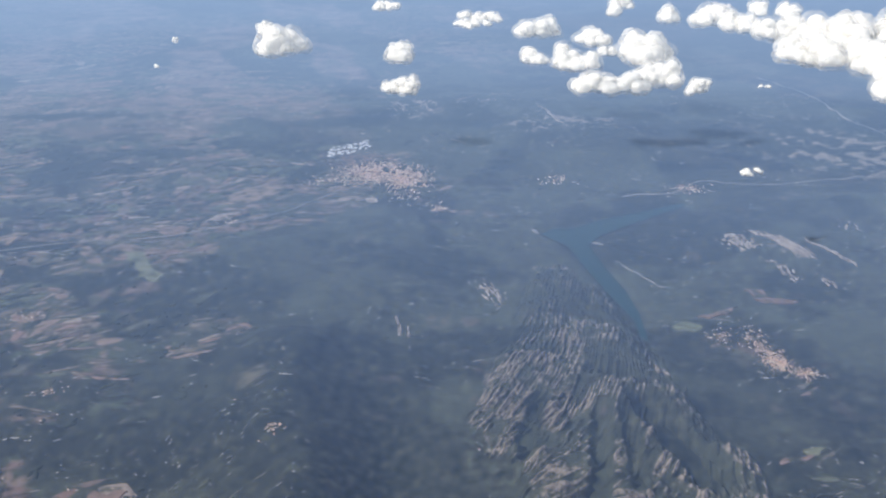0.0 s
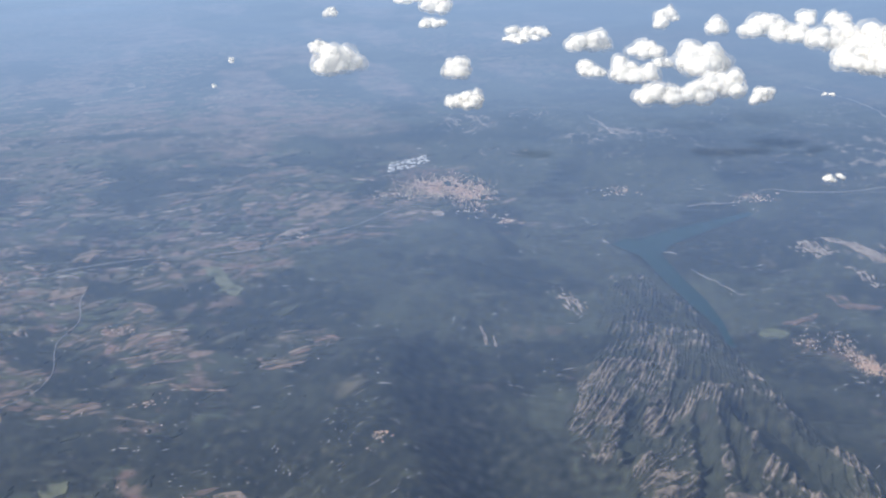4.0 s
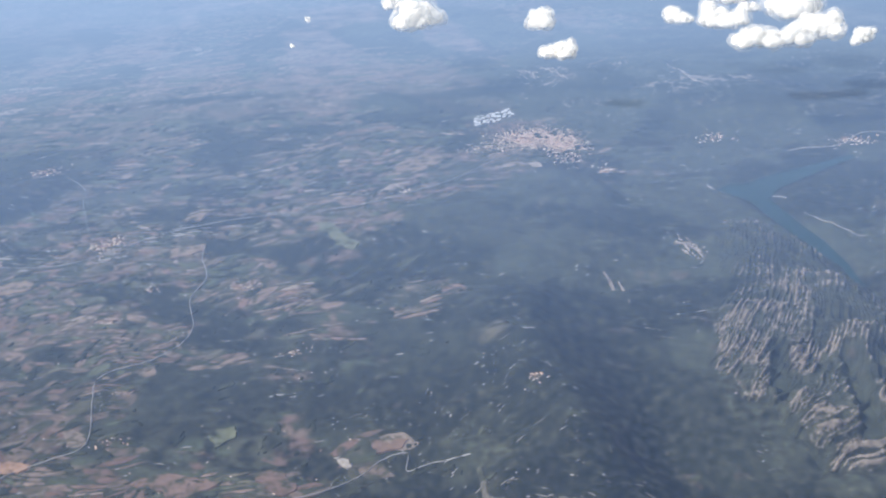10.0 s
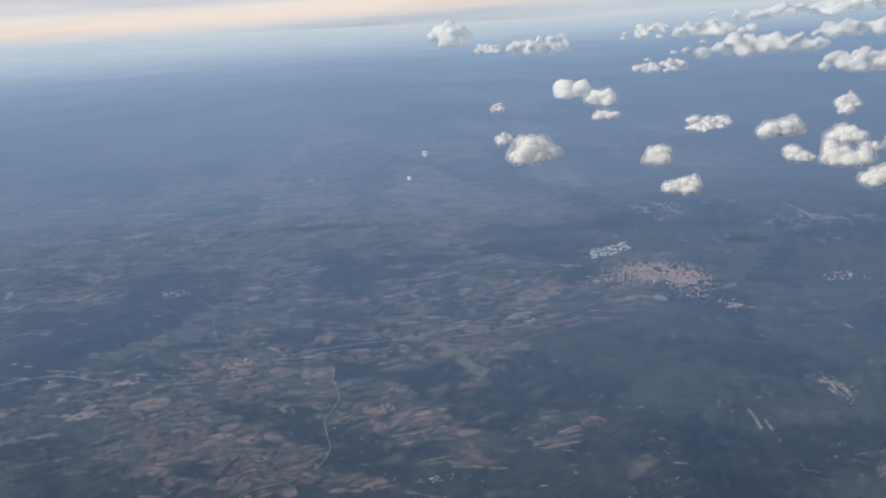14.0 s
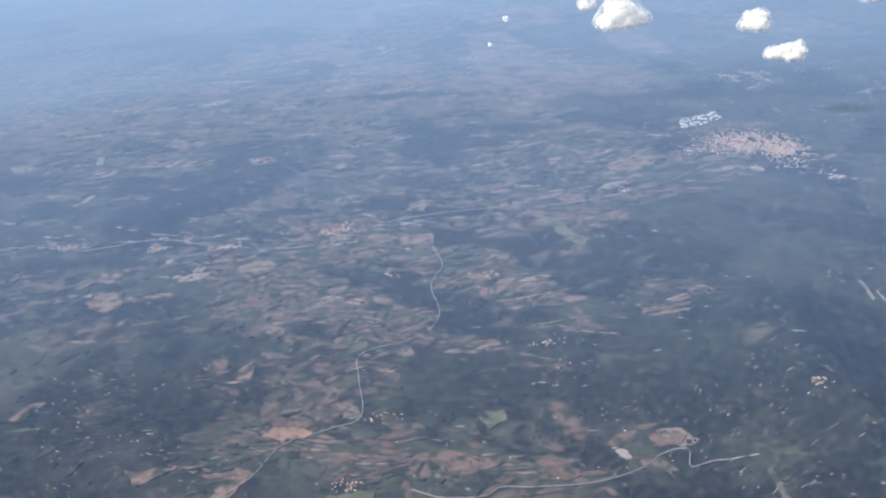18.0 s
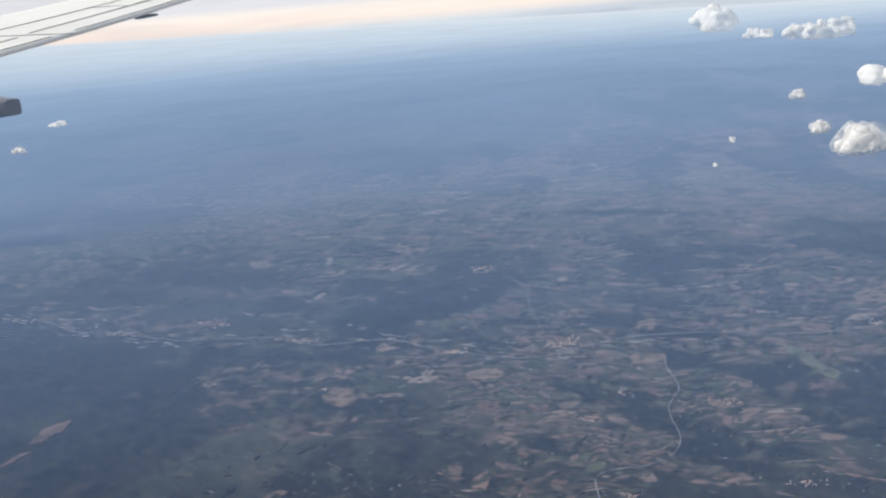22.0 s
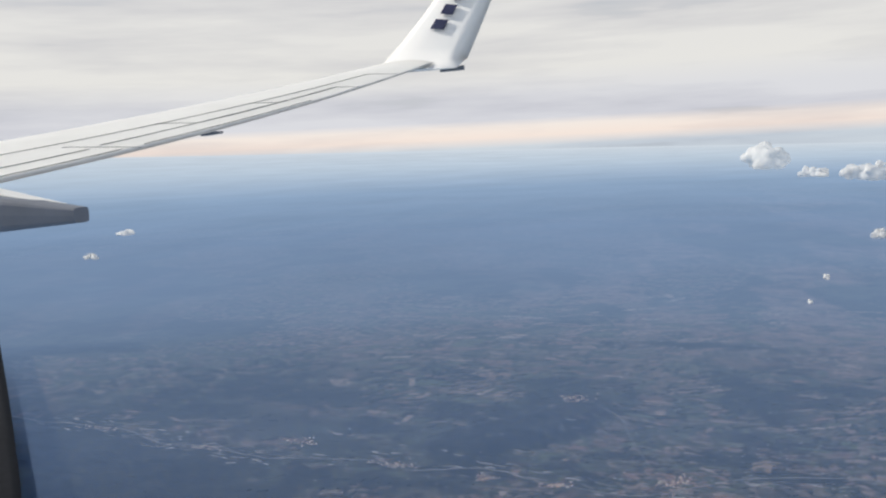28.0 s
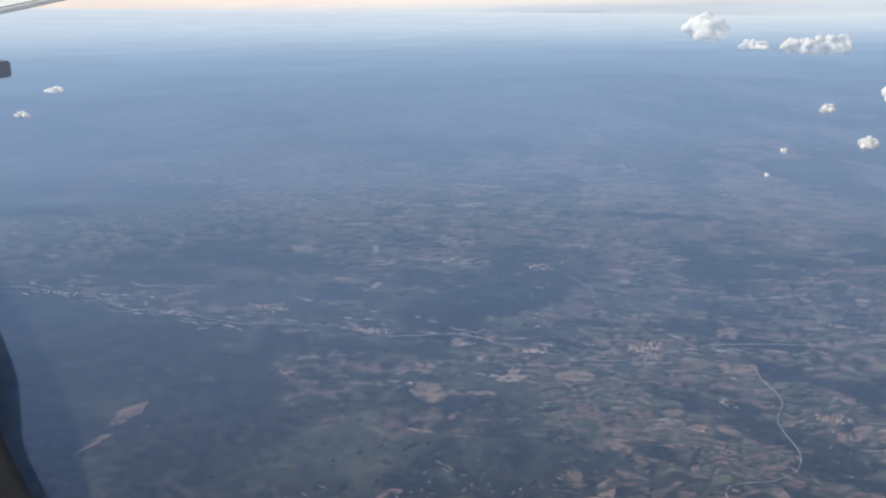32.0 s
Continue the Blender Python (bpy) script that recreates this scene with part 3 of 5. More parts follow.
# ---- rocky massif: ribbed limestone crests with wooded gullies ----


def along(x, y, a, b):
    """Place across and along a line in the plan: signed distance to its right, and 0 to 1 from end to end."""
    ux, uy = b[0] - a[0], b[1] - a[1]
    long = math.hypot(ux, uy)
    return ((x - a[0]) * uy - (y - a[1]) * ux) / long, ((x - a[0]) * ux + (y - a[1]) * uy) / long ** 2


def massif(name, poly, box, cell, high, crests, troughs, bareness, label):
    xs, ys = np.arange(box[0], box[1], cell), np.arange(box[2], box[3], cell)
    x, y = np.meshgrid(xs, ys)
    d = near_poly(x, y, poly)
    body = step(d, -3, 7)
    wx, wy = x + 1.0 * (fbm(x, y, 9, 2, 5) - 0.5), y + 3.2 * (fbm(x, y, 8, 3, 15) - 0.5)
    # fins of rock that fan out: slanting on one flank, straight on the other
    ax = wx - (0.17 + 0.55 * (1 - step(x, 6, 32))) * (wy - 110)
    # steps of rock one behind another, each with its own row of fins
    row = (wy + 0.25 * x + 7.0 * (fbm(x, y, 6, 3, 25) - 0.5)) / 5.4
    level = np.floor(row).astype(int)
    rise = row - level
    fin = 1 - np.abs(np.sin(math.pi * (ax / 1.25 + TABLE[level & 255] + 0.75 * fbm(x, y, 3.5, 2, 85))))
    fin = fin * step(rise, 0.02, 0.25) * (1 - step(rise, 0.9, 1.0))
    broken = step(fbm(ax, wy * 0.42, 1.3, 3, 35, 0.6), 0.36, 0.60)
    ledge = step(fbm(x * 0.35, wy, 3.2, 3, 65), 0.38, 0.55)
    patch = step(fbm(x, y, 8, 4, 55, 0.6), 0.30, 0.55)
    fine = ridged(ax, wy * 0.4, 0.45, 2, 31, 0.5)
    gully = ridged(ax, y * 0.45, 7.5, 2, 301, 0.4)
    # scrub and painted shade: rock gives way to dark behind crests and in troughs
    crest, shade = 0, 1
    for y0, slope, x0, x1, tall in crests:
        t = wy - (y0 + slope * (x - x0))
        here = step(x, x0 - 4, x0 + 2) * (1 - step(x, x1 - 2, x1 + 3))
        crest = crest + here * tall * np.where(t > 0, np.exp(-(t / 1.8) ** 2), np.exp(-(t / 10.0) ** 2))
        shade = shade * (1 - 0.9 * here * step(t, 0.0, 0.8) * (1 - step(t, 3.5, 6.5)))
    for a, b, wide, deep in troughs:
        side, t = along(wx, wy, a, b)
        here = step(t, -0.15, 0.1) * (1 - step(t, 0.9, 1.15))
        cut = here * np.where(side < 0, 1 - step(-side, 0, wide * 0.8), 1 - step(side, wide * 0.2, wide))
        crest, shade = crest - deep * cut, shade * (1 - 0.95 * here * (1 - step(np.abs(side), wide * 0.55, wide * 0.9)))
    thin = 1 - np.abs(np.sin(math.pi * (ax / 0.58 + 3 * TABLE[(level * 7) & 255] + 0.6 * fbm(x, y, 2.2, 2, 87))))
    rib = np.clip(fin, 0, 1) ** 1.3 * broken
    thin = thin * step(fbm(ax * 1.2, wy * 0.35, 1.0, 3, 37, 0.6), 0.40, 0.60)
    z = relief(x, y) * 0.5 - 0.6 + body * (high * 0.35 + crest + 1.6 * (gully - 0.6) + 1.0 * rib * (0.5 + 0.5 * patch) + 0.30 * thin + 0.25 * fine + 0.9 * rise * patch)
    n, m = x.shape
    i = np.arange(n * m).reshape(n, m)
    q = np.stack([i[:-1, :-1], i[:-1, 1:], i[1:, 1:], i[1:, :-1]], -1).reshape(-1, 4)
    me = mesh(name, np.stack([x, y, z], -1).reshape(-1, 3).tolist(), q.tolist(), ground_mat)
    lay(me, "farm", np.zeros(x.size))
    lay(me, "scrub", 0.5 * np.ones(x.size))
    lay(me, "pine_and_shade", 0.3 * np.ones(x.size))
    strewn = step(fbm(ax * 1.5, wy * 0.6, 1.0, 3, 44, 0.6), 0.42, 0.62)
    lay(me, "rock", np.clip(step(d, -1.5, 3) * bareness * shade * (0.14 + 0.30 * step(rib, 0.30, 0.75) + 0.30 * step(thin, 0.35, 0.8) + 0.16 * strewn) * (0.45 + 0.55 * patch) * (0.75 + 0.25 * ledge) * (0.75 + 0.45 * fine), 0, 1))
    return thing(name, me, label, "mountain", kind="structure")


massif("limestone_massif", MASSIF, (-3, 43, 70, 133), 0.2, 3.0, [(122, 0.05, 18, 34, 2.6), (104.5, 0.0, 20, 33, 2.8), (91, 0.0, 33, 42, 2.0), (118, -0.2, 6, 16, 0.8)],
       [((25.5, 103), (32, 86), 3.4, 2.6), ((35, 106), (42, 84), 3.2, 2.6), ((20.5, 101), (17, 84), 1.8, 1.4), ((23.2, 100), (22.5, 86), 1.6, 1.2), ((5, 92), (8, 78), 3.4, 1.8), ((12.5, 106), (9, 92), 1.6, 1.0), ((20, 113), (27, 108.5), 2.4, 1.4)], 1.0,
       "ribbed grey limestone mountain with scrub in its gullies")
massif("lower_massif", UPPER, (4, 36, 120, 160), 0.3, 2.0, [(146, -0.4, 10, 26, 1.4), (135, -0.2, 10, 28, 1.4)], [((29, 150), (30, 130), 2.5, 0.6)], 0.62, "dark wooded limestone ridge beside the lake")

# ---- lake ----


def sheet(name, poly, z, material, lift=None):
    bm = bmesh.new()
    vs = [bm.verts.new((x, y, z if lift is None else ground_z(x, y) + lift)) for x, y in poly]
    f = bm.faces.new(vs)
    if f.normal.z < 0:
        f.normal_flip()
    me = bpy.data.meshes.new(name)
    bm.to_mesh(me)
    bm.free()
    me.materials.append(material)
    return me


rim = [(x + (x - 30) * 0.02, y + (y - 158) * 0.01) for x, y in LAKE]
thing("lake", sheet("lake", rim, -0.75, water_mat), "green-blue reservoir lake in a valley", "lake", kind="structure")


# ---- roads ----
def smooth_line(points, n=10):
    p = np.array(points, float)
    ext = np.vstack([2 * p[0] - p[1], p, 2 * p[-1] - p[-2]])
    out = []
    for i in range(1, len(ext) - 2):
        a, b, c, d = ext[i - 1:i + 3]
        for s in np.linspace(0, 1, n, endpoint=False):
            out.append(0.5 * (2 * b + (c - a) * s + (2 * a - 5 * b + 4 * c - d) * s * s + (3 * b - a - 3 * c + d) * s ** 3))
    out.append(p[-1])
    return np.array(out)


def road(name, points, width, material, label):
    p = smooth_line(points)
    tang = np.gradient(p, axis=0)
    tang /= np.linalg.norm(tang, axis=1)[:, None] + 1e-9
    side = np.stack([-tang[:, 1], tang[:, 0]], -1)
    w = width * (1 + 0.25 * np.sin(np.arange(len(p)) * 1.7))[:, None] / 2
    rows = [p - side * w, p - side * w * 0.5, p + side * w * 0.5, p + side * w]
    vs = []
    for k, r in enumerate(rows):
        z = ground_at(r[:, 0], r[:, 1]) + (0.24 if k in (1, 2) else 0.15)
        vs += np.column_stack([r, z]).tolist()
    n = len(p)
    fs = [(a * n + i, a * n + i + 1, (a + 1) * n + i + 1, (a + 1) * n + i) for a in range(3) for i in range(n - 1)]
    fs = [f[::-1] for f in fs]
    return thing(name, mesh(name, vs, fs, material), label, "road", kind="structure")


road("road_1", [(-84.3, 153), (-83, 147), (-79.4, 137.8), (-79.8, 129.3), (-76.2, 118.6), (-78.3, 110.8), (-85.7, 105.1), (-84.4, 98.5), (-81.7, 91), (-81.6, 87.5), (-85, 85.3),
                (-90, 81.1), (-92, 73.7), (-98, 66)], 0.14, asphalt_mat, "winding pale country road between fields")
road("road_2", [(-71.1, 74.2), (-66.7, 73), (-62.1, 73.9), (-60.3, 75.6), (-56.9, 75.9), (-51, 76.9), (-47.1, 78.5), (-43.8, 80.8), (-41.7, 83.2), (-38.6, 84.2), (-38.4, 81.4),
                (-35.9, 82.2), (-30.7, 82.3)], 0.13, asphalt_mat, "pale road curving through scrub and fields")
road("stream_bed", [(-29.6, 80), (-29.2, 77.5), (-28.8, 74.6), (-27.2, 73.2), (-26.6, 71), (-26.2, 68)], 0.7, stream_mat, "dry pale stream bed in scrub")
road("road_3", [(-290, 148), (-261, 148.8), (-244, 149.4), (-228, 143.5), (-213, 144.6), (-194, 142.2), (-174, 149.6), (-160, 147), (-146, 153), (-130.9, 150.5), (-113, 149), (-94.4, 161),
                (-78.4, 166.8), (-64.1, 168.5), (-51.3, 172.9), (-36, 184), (-26, 197)], 0.30, road_mat, "pale main road along the valley floor")
road("road_4", [(-134.5, 202.6), (-125.8, 192.8), (-121.5, 182.1), (-117.6, 174.2), (-112, 163)], 0.13, road_mat, "pale side road climbing out of the valley")
road("road_5", [(111.6, 317), (119, 289), (119.5, 259), (121.4, 241), (118, 220)], 0.8, road_mat, "long pale road on the far slopes")
road("road_6", [(25.8, 173.5), (28.4, 169.5), (29.4, 165), (30.4, 162.5)], 0.32, road_mat, "pale shore road along the reservoir")
road("road_8", [(32.5, 153), (34, 148), (36.5, 144), (38.5, 142.5)], 0.3, road_mat, "pale shore track along the reservoir")
road("road_7", [(39.6, 191), (51.5, 192.4), (60, 200), (75, 197), (100, 203)], 0.4, road_mat, "pale road beyond the lake")

# ---- fields ----


def blob(cx, cy, rx, ry, turn, n=9, rough=0.22, source=random):
    a0 = source.uniform(0, 6.28)
    out = []
    for k in range(n):
        a = a0 + 6.283 * k / n
        r = 1 + source.uniform(-rough, rough)
        sq = 1 / max(abs(math.cos(a)), abs(math.sin(a))) ** 0.6
        px, py = rx * r * sq * math.cos(a), ry * r * sq * math.sin(a)
        out.append((cx + px * math.cos(turn) - py * math.sin(turn), cy + px * math.sin(turn) + py * math.cos(turn)))
    return out


def patch_data(poly, lift):
    """A field that follows the ground: rim and an inner ring, with a low bank round it."""
    p = np.array(poly)
    c = p.mean(0)
    ring = np.vstack([p, c + (p - c) * 0.97, c + (p - c) * 0.5, c[None]])
    z = ground_at(ring[:, 0], ring[:, 1])
    n = len(p)
    z[:n] += -0.03
    z[n:] += lift
    fs = []
    for a in range(2):
        fs += [(a * n + i, a * n + (i + 1) % n, (a + 1) * n + (i + 1) % n, (a + 1) * n + i) for i in range(n)]
    fs += [(2 * n + i, 2 * n + (i + 1) % n, 3 * n) for i in range(n)]
    return np.column_stack([ring, z]).tolist(), fs


EDGE = random.Random(31)


def landmark(name, poly, material, label, lift=0.22):
    rim = []
    for (x0, y0), (x1, y1) in zip(poly, poly[1:] + poly[:1]):
        for k in range(4):
            q, sway = k / 4 + EDGE.uniform(-0.08, 0.08), EDGE.uniform(-0.10, 0.10)
            rim.append((x0 + (x1 - x0) * q - (y1 - y0) * sway, y0 + (y1 - y0) * q + (x1 - x0) * sway))
    vs, fs = patch_data(rim, lift)
    return thing(name, mesh(name, vs, fs, material), label, "field", group="fields")


R2 = random.Random(5)
landmark("ploughed_field", [(-43.4, 86.9), (-42.2, 86.6), (-40.9, 86.0), (-39.9, 86.9), (-38.6, 86.7), (-39.4, 84.8), (-41.3, 84.8), (-42.4, 84.4)], pink_mat, "pale pink bare clay field between woods")
landmark("ploughed_field", [(-93.6, 82.8), (-92.4, 85), (-90, 85.3), (-86.6, 84.6), (-86.9, 83.4), (-89.5, 82.3)], orange_mat, "orange bare clay field beside the road")
landmark("ploughed_field", [(-76.2, 70.2), (-74.5, 71.2), (-72.4, 71.5), (-72.1, 69.6), (-74, 69.2), (-75.8, 69)], orange_mat, "orange bare clay field below the crossroads")
landmark("crop_field", [(-82.4, 70.6), (-79.6, 72.2), (-77.4, 73.2), (-75.2, 73.3), (-75, 71.7), (-78.3, 69.8), (-81.3, 69.5)], lime_mat, "yellow-green crop field below the crossroads")
landmark("ploughed_field", [(-57.8, 81.8), (-55.4, 82.2), (-53.2, 81.6), (-51.2, 78.6), (-52.7, 77.3), (-55.1, 79)], pink_mat, "reddish bare field above the road")
landmark("ploughed_field", [(-53.6, 67.8), (-51.3, 68.7), (-49.6, 68.4), (-48.1, 67.3), (-48.9, 65.5), (-51.9, 66.2)], pink_mat, "pink bare clay field among scrub")
landmark("ploughed_field", [(-109, 73.9), (-105.2, 75), (-101.7, 76), (-103.8, 73.5), (-105.5, 71.8)], pink_mat, "red-brown ploughed field on a slope")
landmark("ploughed_field", [(-95.4, 68.2), (-95.2, 72.4), (-94.3, 76.3), (-91.8, 75.6), (-92.4, 71.5), (-93.8, 68.2)], pink_mat, "long brown ploughed field beside the road")
landmark("ploughed_field", [(-97.8, 64.5), (-94.6, 67), (-94.3, 65.6), (-96.5, 63.7)], pink_mat, "small brown ploughed field")
landmark("ploughed_field", [(-72.4, 80.6), (-70, 81.6), (-67, 82), (-63.5, 80.8), (-60.4, 79.8), (-65.2, 77.2), (-68, 78.4)], pink_mat, "tan field among dark hedges")
landmark("stubble_field", [(-65.3, 89.4), (-61.9, 91.4), (-61.4, 89.2), (-63.3, 87)], lime_mat, "dull green field near the woods")
landmark("stubble_field", [(-143, 121.1), (-142.7, 125), (-139.6, 125.6), (-136.9, 124.4), (-135.1, 120.4), (-137, 117.6), (-140, 119)], yard_mat, "pale bare field on a low rise")
landmark("stubble_field", [(-187.8, 96), (-184.9, 101), (-183.6, 97), (-183.2, 92), (-185.6, 91)], pink_mat, "long tan clearing between dark woods")
landmark("stubble_field", [(-184, 88), (-182.2, 90), (-181.6, 84.5), (-183, 80)], pink_mat, "tan clearing between dark woods")
landmark("stubble_field", [(-52.4, 188.2), (-50, 196), (-47.6, 200.5), (-39.6, 203), (-39.9, 195), (-46.7, 189)], yard_mat, "broad tan field near the town")
landmark("stubble_field", [(-94.3, 167), (-91.6, 174.5), (-88, 173), (-89.5, 167)], yard_mat, "tan field below the valley road")
landmark("gravel_yard", [(-47.2, 83.8), (-46.2, 84), (-45.2, 82.4), (-45.8, 82), (-46.8, 82.8)], quarry_mat, "white gravel yard among scrub")
landmark("meadow", [(-63.9, 161.6), (-60.2, 161.9), (-58.4, 157.4), (-56.4, 154.2), (-53, 150.6), (-54, 147.6), (-57.3, 150.4), (-59.6, 155)], lime_mat, "light green meadow at the forest edge")
landmark("quarry", [(-2, 182.6), (-0.6, 183.2), (0.4, 182.4), (2, 183), (2.4, 181.4), (0.8, 180.6), (-1, 180.2)], yard_mat, "pale bare quarry near the town")
landmark("dam_quarry", [(17.2, 171.6), (18.4, 171.4), (18.8, 169.6), (18.1, 168.8), (17.6, 170)], quarry_mat, "white bare rock cutting beside the lake", 0.12)
landmark("gravel_yard", [(-31.2, 70.4), (-30, 70.5), (-29.6, 69.2), (-31, 69)], quarry_mat, "pale gravel yard with rows of sheds")
landmark("stubble_field", blob(-116.4, 138, 3.6, 2.6, 0.1, 7, 0.3, R2), yard_mat, "pale bare field on a low rise")
landmark("stubble_field", blob(-88, 152, 3.6, 2.6, 0.1, 7, 0.3, R2), yard_mat, "tan field beside the valley road")
landmark("stubble_field", blob(-102, 98.5, 1.4, 2.2, 0.2, 12, 0.24, R2), pink_mat, "small tan field among scrub")
landmark("stubble_field", [(40.2, 129.7), (44, 131.4), (48.2, 133.4), (46, 131), (42.4, 129.2)], pink_mat, "narrow pale field in the valley")
landmark("stubble_field", [(51.2, 140.6), (54.5, 139.4), (53.2, 137), (56.6, 135.2), (59, 134.6), (55.5, 134.2), (51.6, 135.8)], pink_mat, "narrow pale field in the valley")
landmark("stubble_field", blob(38, 126.4, 2, 1.6, 0.0, 12, 0.24, R2), lime_mat, "small green field near the village")
landmark("stubble_field", blob(45, 92.6, 1.6, 0.8, 0.0, 9, 0.4, R2), lime_mat, "small green field among dark woods")

FR, FN = random.Random(11), np.random.default_rng(19)


def bend(x, y):
    """Field rows lie along the valley and curve round the hills."""
    return (x + 10 * (fbm(x, y, 30, 2, 500) - 0.5) + 2.0 * (fbm(x, y, 4.5, 3, 510) - 0.5),
            y + 0.17 * (x + 100) + 16 * (fbm(x, y, 34, 2, 520) - 0.5) + 2.2 * (fbm(x, y, 4, 3, 530) - 0.5))


# rows of plots, each cut into fields and some fields into narrow strips
plots = []
row = 40.0
while row < 370:
    grow = 1 + max(row - 100, 0) / 105
    high = FR.uniform(1.6, 4.2) * grow
    col = -310 + FR.uniform(0, 4)
    while col < 62:
        wide = (1.1 + 3.6 * FR.random() ** 1.5) * grow
        strips = FR.choice((1, 1, 1, 2, 2, 3, 4))
        for k in range(strips):
            cut_a, cut_b = row + high * k / strips, row + high * (k + 1) / strips
            trim = FR.choice((0.0, 0.0, 0.25)) * wide
            plots.append((col + trim * FR.random(), col + wide - trim * FR.random(), cut_a, cut_b, FR.uniform(-0.5, 0.5) * high, (0.06 + 0.06 * FR.random()) * grow))
        col += wide
    row += high
plots = np.array(plots)
A, B = np.meshgrid(np.linspace(-1, 1, 6), np.linspace(-1, 1, 4))
A, B = A.ravel(), B.ravel()
A, B = A * np.sqrt(1 - 0.30 * B * B), B * np.sqrt(1 - 0.30 * A * A)
half_w, half_h = (plots[:, 1] - plots[:, 0]) / 2 - plots[:, 5], (plots[:, 3] - plots[:, 2]) / 2 - plots[:, 5]
mid_x, mid_y = (plots[:, 1] + plots[:, 0]) / 2, (plots[:, 3] + plots[:, 2]) / 2
fx, fy = bend(mid_x[:, None] + half_w[:, None] * A + plots[:, 4:5] * B, mid_y[:, None] + half_h[:, None] * B)
cx, cy = fx.mean(1), fy.mean(1)
wooded = np.maximum(np.maximum(pinewood(cx, cy), 0.6 * copse(cx, cy)), np.clip(step(near_poly(cx, cy, WOODED_HILL), -2, 0) + step(near_poly(cx, cy, LAKE), -5, -2) + step(near_poly(cx, cy, RIDGE), -10, -6), 0, 1))
share = np.clip(farming(cx, cy) * 1.25, 0, 1)
share = np.maximum(share, 0.035 * (near_poly(cx, cy, FOREST) < -3) * (near_poly(cx, cy, RIDGE) < -3) * (near_poly(cx, cy, MASSIF) < -3) * (near_poly(cx, cy, UPPER) < -3))
open_patch = 0.45 * step(fbm(cx, cy, 11, 4, 540), 0.32, 0.66) + 0.20 * step(fbm(cx, cy, 40, 3, 560), 0.36, 0.60) + 0.35 * FN.random(len(cx))
kept = (half_h > 0.08) & (open_patch > 1 - 0.70 * share) & (wooded < 0.35) & (cy > 57)
fx, fy, cx, cy, half_h = fx[kept], fy[kept], cx[kept], cy[kept], half_h[kept]
lift = FN.uniform(0.06, 0.15, len(cx))
fz = ground_at(fx, fy) + lift[:, None]
rim_of = (np.arange(24) % 6 == 0) | (np.arange(24) % 6 == 5) | (np.arange(24) < 6) | (np.arange(24) > 17)
fz[:, rim_of] -= 0.05
unit_faces = [(r * 6 + c, r * 6 + c + 1, r * 6 + c + 7, r * 6 + c + 6) for r in range(3) for c in range(5)]
near = np.where((half_h > 0.42) & (cx > -112) & (cx < -40) & (cy < 106))[0][:290]
far_set = np.setdiff1d(np.arange(len(cx)), near)
plot = thing("field_mosaic", None, "patchwork of brown, tan and green fields", "fields", kind="structure")
for k in near.tolist():
    part("field", mesh("field", np.column_stack([fx[k], fy[k], fz[k]]).tolist(), unit_faces, field_mat), plot)
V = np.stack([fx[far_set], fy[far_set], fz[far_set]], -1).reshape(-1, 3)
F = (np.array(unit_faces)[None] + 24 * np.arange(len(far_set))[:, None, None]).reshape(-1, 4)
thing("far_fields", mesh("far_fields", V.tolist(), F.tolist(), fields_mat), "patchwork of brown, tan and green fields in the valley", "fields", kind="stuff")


# pale rock faces in slanting strata
def outcrop(name, cx, cy, long, n, turn, spread, seed, label):
    r = random.Random(seed)
    V, F = [], []
    for _ in range(n):
        a, q = r.gauss(0, spread * 0.6), r.random() + r.random() - 1
        x, y = cx + a * math.cos(turn + 1.57) + q * 0.5 * long * math.cos(turn), cy + a * math.sin(turn + 1.57) + q * 0.5 * long * math.sin(turn)
        poly = blob(x, y, long * r.uniform(0.015, 0.07), r.uniform(0.04, 0.15), turn + r.uniform(-0.2, 0.2), 11, 0.5, r)
        vs, fs = patch_data(poly, r.uniform(0.10, 0.25))
        F += [tuple(i + len(V) for i in f) for f in fs]
        V += vs
    return thing(name, mesh(name, V, F, outcrop_mat), label, "rock", kind="stuff")


for k, (x, y, long, n, spread) in enumerate([(57, 160.5, 10, 130, 1.9), (65, 158.5, 19, 170, 1.2), (72, 155, 16, 60, 0.5), (60.5, 147, 9, 26, 0.9), (67, 142.5, 7, 22, 0.8), (81.5, 168.6, 6, 16, 1.6)]):
    outcrop("rock_face", x, y, long, n, -1.3, spread, 1 + k, "pale limestone cliff bands above the lake")
outcrop("rock_face", -8.4, 129.5, 16, 13, -1.45, 0.25, 15, "thin pale rock ribs on a dark slope")
outcrop("rock_face", -6.4, 125, 13, 9, -1.45, 0.2, 16, "thin pale rock ribs on a dark slope")
outcrop("rock_face", 7.5, 141, 12, 46, -1.15, 1.6, 17, "thin pale rock ribs on a dark slope")
outcrop("rock_face", -14.5, 279, 22, 40, -1.25, 2.0, 5, "white limestone strata on a far hill")
outcrop("rock_face", -8, 277, 30, 46, -1.3, 1.2, 6, "white limestone strata on a far hill")
outcrop("rock_face", 13, 270, 9, 22, 0.8, 2.0, 7, "white limestone strata on a far hill")
outcrop("rock_face", 31, 264, 34, 34, -1.36, 0.4, 8, "white limestone strata on a far hill")
outcrop("rock_face", 46, 254, 16, 24, -1.3, 3.0, 9, "white limestone strata on a far hill")

